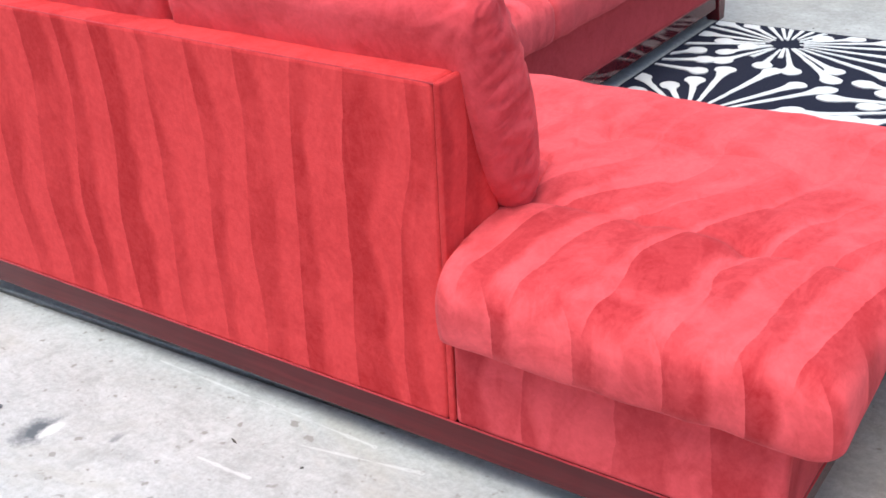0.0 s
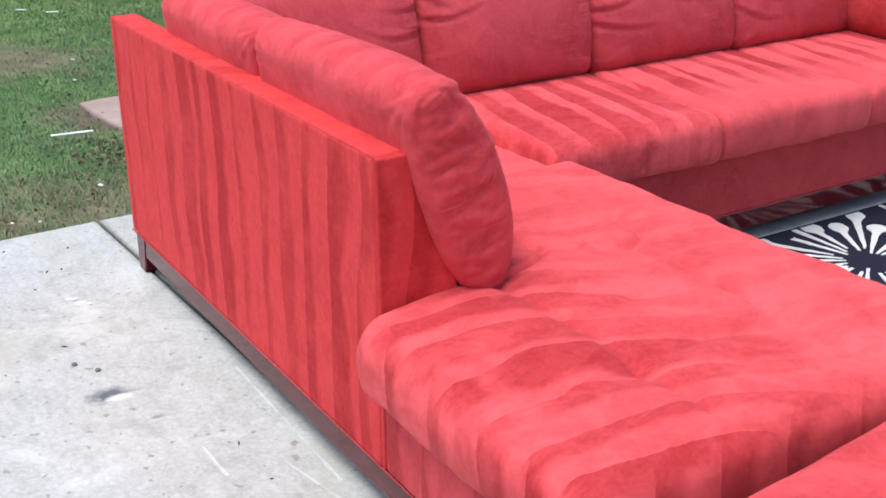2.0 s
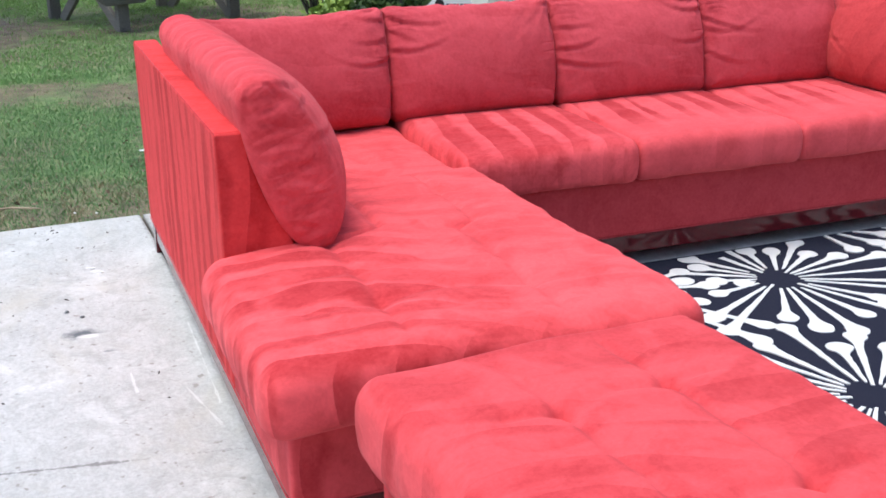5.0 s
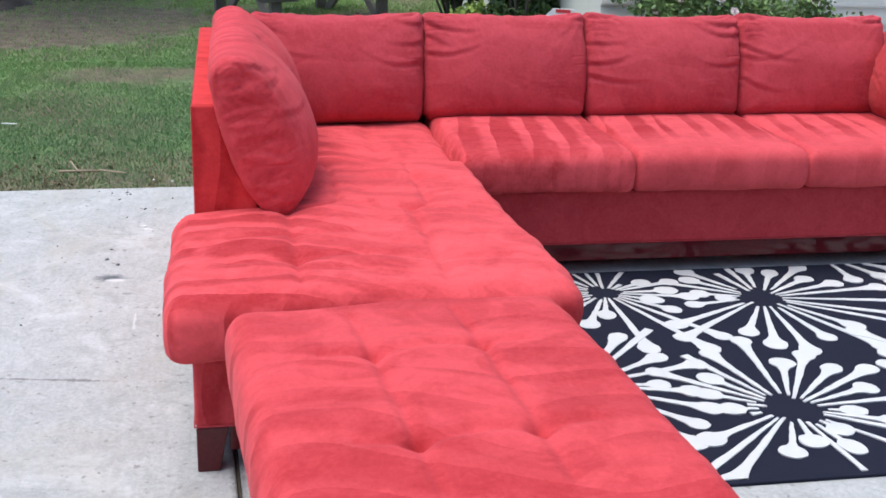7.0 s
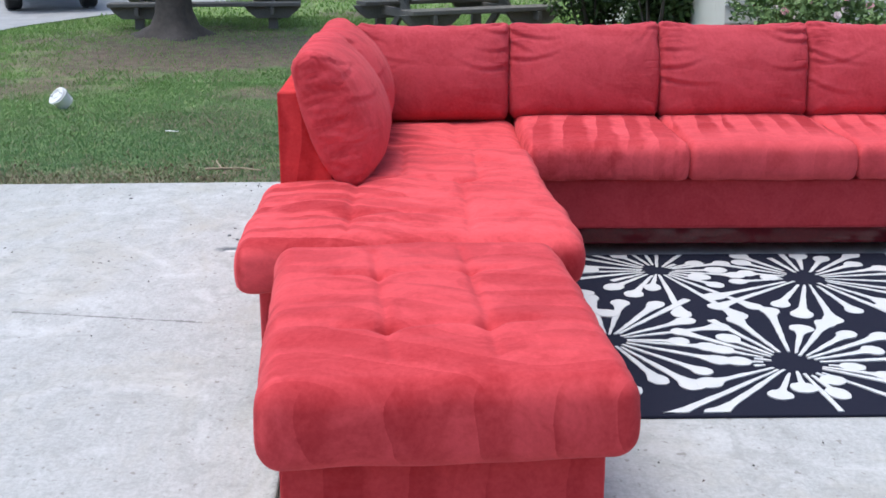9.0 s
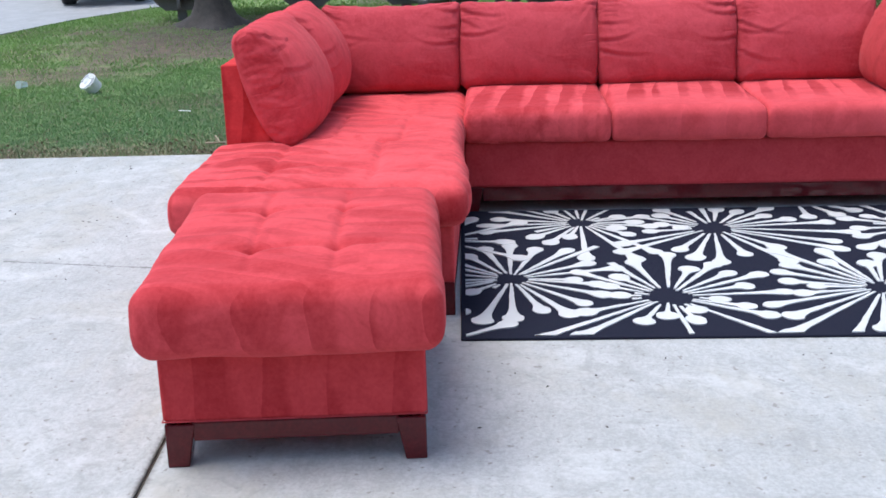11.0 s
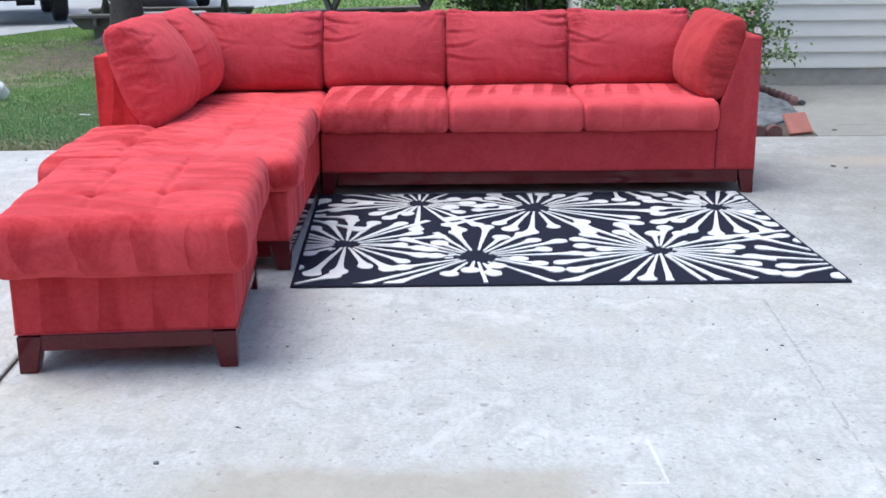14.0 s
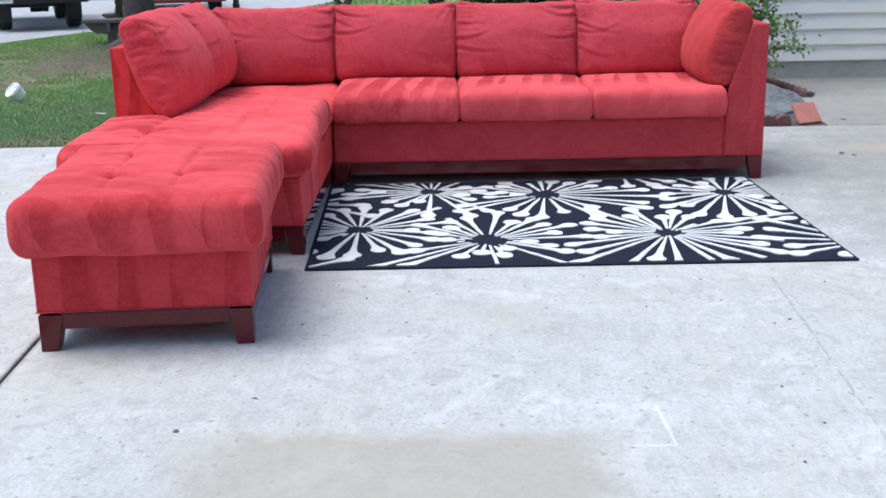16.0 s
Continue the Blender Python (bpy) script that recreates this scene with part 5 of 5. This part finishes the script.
for i in range(9):
    bm = bmesh.new()
    a, up = i * 0.7 + rnd.uniform(-0.2, 0.2), rnd.uniform(0.6, 1.2)
    base = Vector((0.09, 0, rnd.uniform(2.5, 3.2)))
    mid = base + Vector((math.cos(a), math.sin(a), up)) * rnd.uniform(0.8, 1.2)
    tip = mid + Vector((math.cos(a + 0.3), math.sin(a + 0.3), up * 0.7)) * rnd.uniform(0.8, 1.3)
    tube(bm, base, mid, 0.09, 0.055, 8, False)
    tube(bm, mid, tip, 0.055, 0.02, 8, False)
    limbs += [mid, tip]
    part("limb", bm, BARK, tree, smooth=True)


def crown(r):
    c = r.choice(limbs)
    return c + Vector((r.gauss(0, 0.5), r.gauss(0, 0.5), r.gauss(0.1, 0.38)))


v, f = leaf_cloud(9000, crown, 0.13, 7)
pydata("crown", v, f, LEAF, tree, smooth=False)


# ---------------------------------------------------------------- weathered picnic tables
def picnic_table(m, seat, top, label, half=1.2):
    """Benches and top lie along local y; crossed legs at both ends."""
    t = empty("picnic_table", m, label, "picnic table", "picnic tables")

    def bar(name, a, b, wide, thick):
        a, b = Vector(a), Vector(b)
        d = (b - a).normalized()
        side = Vector((0, 1, 0)) if abs(d.y) < 0.9 else Vector((1, 0, 0))
        n = d.cross(side).normalized()
        side = n.cross(d).normalized()
        bm = bmesh.new()
        ends = []
        for p in (a, b):
            ends.append([bm.verts.new(p + side * sx * thick / 2 + n * sn * wide / 2) for sx, sn in ((-1, -1), (1, -1), (1, 1), (-1, 1))])
        bm.faces.new(ends[0])
        bm.faces.new(ends[1][::-1])
        for i in range(4):
            bm.faces.new((ends[0][i], ends[0][(i + 1) % 4], ends[1][(i + 1) % 4], ends[1][i]))
        bmesh.ops.recalc_face_normals(bm, faces=bm.faces)
        bmesh.ops.bevel(bm, geom=list(bm.edges), offset=0.005, segments=1, affect="EDGES")
        return part(name, bm, GREY_WOOD, t)

    for x in (-0.30, -0.15, 0.0, 0.15, 0.30):
        part("top_board", new_box(x - 0.07, x + 0.07, -half, half, top - 0.04, top, 0.005, 1), GREY_WOOD, t)
    for sx in (-1, 1):
        for x in (0.60, 0.75):
            part("bench_board", new_box(sx * x - 0.07, sx * x + 0.07, -half, half, seat - 0.045, seat, 0.005, 1), GREY_WOOD, t)
    for y in (-half * 0.7, half * 0.7):
        bar("leg", (-0.62, y + 0.025, 0.0), (0.26, y + 0.025, top - 0.04), 0.10, 0.045)
        bar("leg", (0.62, y - 0.025, 0.0), (-0.26, y - 0.025, top - 0.04), 0.10, 0.045)
        for sx in (-1, 1):
            part("brace", prism([(y - 0.36, seat - 0.046), (y + 0.36, seat - 0.046), (y + 0.32, seat - 0.10), (y + 0.20, seat - 0.20), (y - 0.20, seat - 0.20), (y - 0.30, seat - 0.12)], sx * 0.675 - 0.03, sx * 0.675 + 0.03, "x", 0.004, 1), GREY_WOOD, t)
            part("post", new_box(sx * 0.675 - 0.095, sx * 0.675 - 0.032, y - 0.06, y + 0.06, 0.0, seat - 0.046, 0.005, 1), GREY_WOOD, t)
        bar("crosspiece", (-0.82, y, seat - 0.10), (0.82, y, seat - 0.10), 0.10, 0.045)
    return t


picnic_table(pose(-12.45, -0.72, -0.045, 0, 0, 4), 0.34, 0.62, "weathered grey wooden picnic table beside the tree")
picnic_table(pose(-10.2, 2.45, -0.045, 0, 0, 24), 0.46, 0.76, "weathered grey wooden picnic table on the lawn", 0.9)


# ---------------------------------------------------------------- vehicles on the road
def wheel(parent, m, r, w):
    """A tyre with a tread and a steel rim; local y is the axle."""
    bm = bmesh.new()
    n = 28
    prof = [(r * 0.58, -w / 2), (r * 0.93, -w / 2), (r, -w * 0.36), (r, w * 0.36), (r * 0.93, w / 2), (r * 0.58, w / 2)]
    rings = []
    for i in range(n):
        a = 2 * math.pi * i / n
        k = 1.0 if i % 2 else 0.975
        rings.append([bm.verts.new((q * (k if q > r * 0.9 else 1) * math.cos(a), y, q * (k if q > r * 0.9 else 1) * math.sin(a))) for q, y in prof])
    for i in range(n):
        a, b = rings[i], rings[(i + 1) % n]
        for j in range(len(prof)):
            jj = (j + 1) % len(prof)
            bm.faces.new((a[j], a[jj], b[jj], b[j]))
    bmesh.ops.recalc_face_normals(bm, faces=bm.faces)
    ty = part("wheel", bm, RUBBER, parent, "knobbly black tyre")
    ty.matrix_basis = m
    bm = bmesh.new()
    tube(bm, (0, -w * 0.35, 0), (0, w * 0.35, 0), r * 0.6, r * 0.6, 20)
    tube(bm, (0, -w * 0.42, 0), (0, w * 0.42, 0), r * 0.16, r * 0.16, 12)
    part("rim", bm, CHROME, ty)
    return ty


truck = empty("truck", pose(-15.18, -3.70, -0.02, 0, 0, 22), "dark lifted truck with big tyres parked on the road", "truck")
for x in (0.55, -1.85):
    for y in (-0.54, 0.54):
        wheel(truck, pose(x, y, 0.37), 0.37, 0.23)
for x in (0.55, -1.85):
    bm = bmesh.new()
    tube(bm, (x, -0.6, 0.38), (x, 0.6, 0.38), 0.045, 0.045, 10)
    tube(bm, (x, -0.12, 0.38), (x, 0.16, 0.38), 0.12, 0.12, 12)
    part("axle", bm, DARK_METAL, truck)
for y in (-0.38, 0.38):
    part("frame_rail", new_box(-2.9, 1.05, y - 0.04, y + 0.04, 0.50, 0.62, 0.01, 1), DARK_METAL, truck)
part("bumper", new_box(1.05, 1.22, -0.75, 0.75, 0.42, 0.60, 0.02, 2), DARK_METAL, truck, "black steel bumper")
plate = part("number_plate", new_box(1.222, 1.232, -0.72, -0.40, 0.44, 0.58, 0.003, 1), WHITE_PLASTIC, truck, "white plate with dark bars")
for k in range(5):
    part("bar", new_box(1.233, 1.236, -0.68 + k * 0.05, -0.65 + k * 0.05, 0.49, 0.54, 0, 1), DARK_METAL, plate)
part("body", prism([(-2.9, 0.62), (1.0, 0.62), (1.0, 1.15), (-0.2, 1.22), (-0.7, 1.75), (-2.85, 1.75), (-2.9, 1.2)], -0.72, 0.72, "y", 0.04, 2), DARK_METAL, truck)
part("tow_hook", new_box(1.222, 1.30, 0.30, 0.38, 0.46, 0.52, 0.01, 1), CAR_RED, truck, "red tow hook")

car = empty("car", pose(-19.2, -2.4, -0.02, 0, 0, 20), "dark red car parked across the road", "car")
for x in (1.3, -1.3):
    for y in (-0.72, 0.72):
        wheel(car, pose(x, y, 0.31), 0.31, 0.2)
part("body", prism([(-2.1, 0.22), (2.1, 0.22), (2.15, 0.62), (1.9, 0.80), (0.9, 0.88), (0.35, 1.32), (-1.0, 1.36), (-1.7, 0.92), (-2.1, 0.85)], -0.84, 0.84, "y", 0.05, 2), CAR_RED, car)
part("bumper", new_box(2.13, 2.24, -0.80, 0.80, 0.30, 0.48, 0.03, 2), CHROME, car, "chrome bumper")


# ---------------------------------------------------------------- small things on the lawn and the slab
bucket = empty("bucket", pose(-5.86, -0.775, 0.015) @ Vector((0.50, -0.46, 0.73)).to_track_quat("Z", "Y").to_matrix().to_4x4() @ Matrix.Diagonal((0.60, 0.60, 0.46, 1)), "white plastic bucket lying tipped on the grass", "bucket")
bm = bmesh.new()
tube(bm, (0, 0, -0.07), (0, 0, 0.13), 0.112, 0.125, 28)
tube(bm, (0, 0, 0.105), (0, 0, 0.132), 0.132, 0.134, 28)
part("pail", bm, WHITE_PLASTIC, bucket, smooth=False)
bm = bmesh.new()
tube(bm, (0, 0, 0.133), (0, 0, 0.147), 0.136, 0.130, 28)
tube(bm, (0, 0, 0.147), (0, 0, 0.156), 0.050, 0.046, 20)
lid = part("lid", bm, WHITE_PLASTIC, bucket, "white plastic lid, torn and pushed askew")
lid.matrix_basis = pose(-0.012, 0.01, 0.004, 5, -4, 0)
bm = bmesh.new()
for k in range(7):
    a = 0.5 + 0.45 * k
    tube(bm, (0.11 * math.cos(a), 0.11 * math.sin(a), 0.14), (0.075 * math.cos(a + 0.3), 0.075 * math.sin(a + 0.3), 0.185 - 0.012 * (k % 3)), 0.026, 0.008, 6)
part("torn_strip", bm, WHITE_PLASTIC, lid, "torn white plastic edge")

glass, gt, gb = mat("clear_plastic")
gb.inputs["Base Color"].default_value = (0.8, 0.9, 0.87, 1)
gb.inputs["Roughness"].default_value = 0.15
gb.inputs["Transmission Weight"].default_value = 0.6
cup = bmesh.new()
tube(cup, (0, 0, 0), (0, 0, 0.11), 0.032, 0.045, 20)
ob = part("plastic_cup", cup, glass, None, "clear plastic cup lying on the grass")
tagged(ob, category="cup")
ob.matrix_basis = pose(-6.12, -1.46, 0.0, 82, 0, 70) @ Matrix.Scale(0.8, 4)

slab_bm = bmesh.new()
box(slab_bm, -0.33, 0.33, -0.21, 0.21, 0, 0.055, 0.012, 2)
bmesh.ops.subdivide_edges(slab_bm, edges=list(slab_bm.edges), cuts=3, use_grid_fill=True)
for v in slab_bm.verts:
    v.co.x += 0.07 * noise.noise(v.co * 6)
    v.co.y += 0.05 * noise.noise(v.co * 6 + Vector((5, 0, 0)))
for v in slab_bm.verts:
    v.co.z += 0.010 * noise.noise(v.co * 11)
ob = part("stepping_stone", slab_bm, plain("pink_grey_stone", (0.34, 0.24, 0.215), 0.85, 0, 0.2, 14.0, 0.5), None, "pinkish grey flat stone lying in the grass")
tagged(ob, category="stone")
ob.matrix_basis = pose(-4.56, 2.19, -0.055, 3, 2, 6)

for i, (x, y, a, l, w) in enumerate([(-4.357, 1.753, 85, 0.20, 0.010), (-4.68, 0.31, 80, 0.09, 0.006), (-7.65, 2.30, 70, 0.07, 0.009), (-7.45, 2.47, 80, 0.09, 0.009), (-3.548, 1.646, 20, 0.020, 0.007), (-3.253, 1.326, 60, 0.012, 0.005), (-3.292, 1.233, 10, 0.012, 0.005), (-5.885, 2.18, 30, 0.025, 0.006), (-5.38, 2.05, 70, 0.02, 0.006)]):
    bm = new_box(-l / 2, l / 2, -w, w, 0, 0.006, 0.002, 1)
    for v in bm.verts:
        v.co.y += 0.08 * l * math.sin(v.co.x / l * 3)
    ob = part("paper_scrap", bm, WHITE_PLASTIC, None, "white scrap of litter on the grass")
    tagged(ob, category="litter", group="litter on the lawn")
    ob.matrix_basis = pose(x, y, -0.005, 3, 4, a)

stick = bmesh.new()
for a, b, r in (((0, 0, 0), (0.22, 0.03, 0.01), 0.008), ((0.10, 0.01, 0.005), (0.02, 0.11, 0.03), 0.006), ((0.22, 0.03, 0.01), (0.36, 0.0, 0.01), 0.006)):
    tube(stick, a, b, r, r * 0.6, 7)
ob = part("twig", stick, plain("pale_bark", (0.36, 0.29, 0.20), 0.9, 0, 0.3, 30, 0.3), None, "dry forked twig on the edge of the lawn")
tagged(ob, category="twig")
ob.matrix_basis = pose(-3.52, 0.74, -0.01, 0, 0, 75)

# octagonal yard sign on a stake beside the house corner
sign = empty("yard_sign", pose(-6.0, 4.14, -0.005, 0, 0, -31), "white octagonal yard sign with red and black printing", "sign")
ring = [(0.209 * math.cos(math.pi * (i + 0.5) / 4), 0.372 + 0.209 * math.sin(math.pi * (i + 0.5) / 4)) for i in range(8)]
part("board", prism(ring, 0.0, 0.006, "x", 0.0015, 1), WHITE_PLASTIC, sign)
part("stake", new_box(-0.012, -0.002, -0.012, 0.012, -0.05, 0.50, 0.002, 1), DARK_METAL, sign, "black metal stake")
part("band", new_box(0.0065, 0.0085, -0.058, 0.058, 0.535, 0.560, 0, 1), SIGN_RED, sign, "red printed band")
logo = bmesh.new()
bmesh.ops.create_circle(logo, cap_ends=True, segments=20, radius=0.036, matrix=pose(0.0088, -0.085, 0.475, 0, 90, 0))
part("emblem", logo, DARK_METAL, sign, "black round emblem")
for k in range(6):
    part("bar", new_box(0.0065, 0.0085, -0.035 + 0.026 * k, -0.015 + 0.026 * k, 0.452, 0.480, 0, 1), SIGN_RED if k % 2 else DARK_METAL, sign)

CHIP_DARK = plain("dark_grit", (0.06, 0.05, 0.045), 0.9, 0, 0.4, 40, 0.2)
rnd = random.Random(12)
verts, faces = [], []
for i in range(150):
    x, y = (rnd.uniform(-3.0, -0.1), rnd.uniform(-0.8, 1.4)) if i < 24 else (rnd.uniform(-1.4, 3.0), rnd.uniform(2.3, 7.0))
    if i > 115:
        x, y = rnd.uniform(-3.1, -2.7), rnd.uniform(-2.5, 1.4)
    if (RX0 - 0.02 < x < RX1 + 0.02 and RY0 - 0.02 < y < RY1 + 0.02):
        continue
    a, l, w = rnd.uniform(0, 3.14), rnd.choice((0.004, 0.005, 0.006, 0.009, 0.015)), rnd.uniform(0.0025, 0.005)
    d, s = Vector((math.cos(a), math.sin(a), 0)) * l, Vector((-math.sin(a), math.cos(a), 0)) * w
    c, k = Vector((x, y, 0.0)), len(verts)
    up = Vector((0, 0, rnd.uniform(0.003, 0.006)))
    verts += [c - d, c - s, c + d, c + s, c + up]
    faces += [(k, k + 1, k + 4), (k + 1, k + 2, k + 4), (k + 2, k + 3, k + 4), (k + 3, k, k + 4)]
ob = pydata("grit", verts, faces, CHIP_DARK, None, "dark grit and bits of leaf on the concrete", smooth=False, kind="stuff")
tagged(ob, category="grit")
for x, y, a in ((-2.025, 1.112, 10), (-1.955, 1.16, 50), (-2.47, 1.24, 30), (-2.41, 1.27, 70), (1.66, 2.31, 20)):
    bm = bmesh.new()
    bmesh.ops.create_icosphere(bm, subdivisions=1, radius=0.010)
    for v in bm.verts:
        v.co.z *= 0.35
        v.co *= 1 + 0.4 * noise.noise(v.co * 90 + Vector((x * 9, y * 7, 0)))
    ob = part("pebble", bm, WHITE_PLASTIC if x < -2.3 else STONE, None, "small chip of stone on the concrete")
    tagged(ob, category="pebble", group="chips on the slab")
    ob.matrix_basis = pose(x, y, 0.003, 0, 0, a)


def dry_leaf(x, y, a, size):
    """A curled leaf with a midrib, lying on the slab."""
    bm = bmesh.new()
    rows = []
    for i, t in enumerate(np.linspace(0, 1, 7)):
        w = size * 0.32 * math.sin(math.pi * (0.06 + 0.9 * t)) ** 0.8
        rows.append([bm.verts.new((size * (t - 0.5), s * w, 0.004 + 0.25 * size * (t - 0.5) ** 2 + 0.3 * abs(s) * w)) for s in (-1, 0, 1)])
    for p, q in zip(rows, rows[1:]):
        for k in range(2):
            bm.faces.new((p[k], p[k + 1], q[k + 1], q[k]))
    ob = part("dry_leaf", bm, LITTER, None, "small curled brown leaf on the concrete", smooth=True)
    tagged(ob, category="leaf", group="leaves on the slab")
    ob.matrix_basis = pose(x, y, 0.001, 0, 0, a)


LITTER = plain("dry_leaf_brown", (0.10, 0.075, 0.05), 0.8, 0, 0.35, 60, 0.2)
for x, y, a, size in ((-2.34, 5.54, 20, 0.05), (-2.28, 5.60, 100, 0.035), (-3.62, 5.98, 40, 0.05)):
    dry_leaf(x, y, a, size)
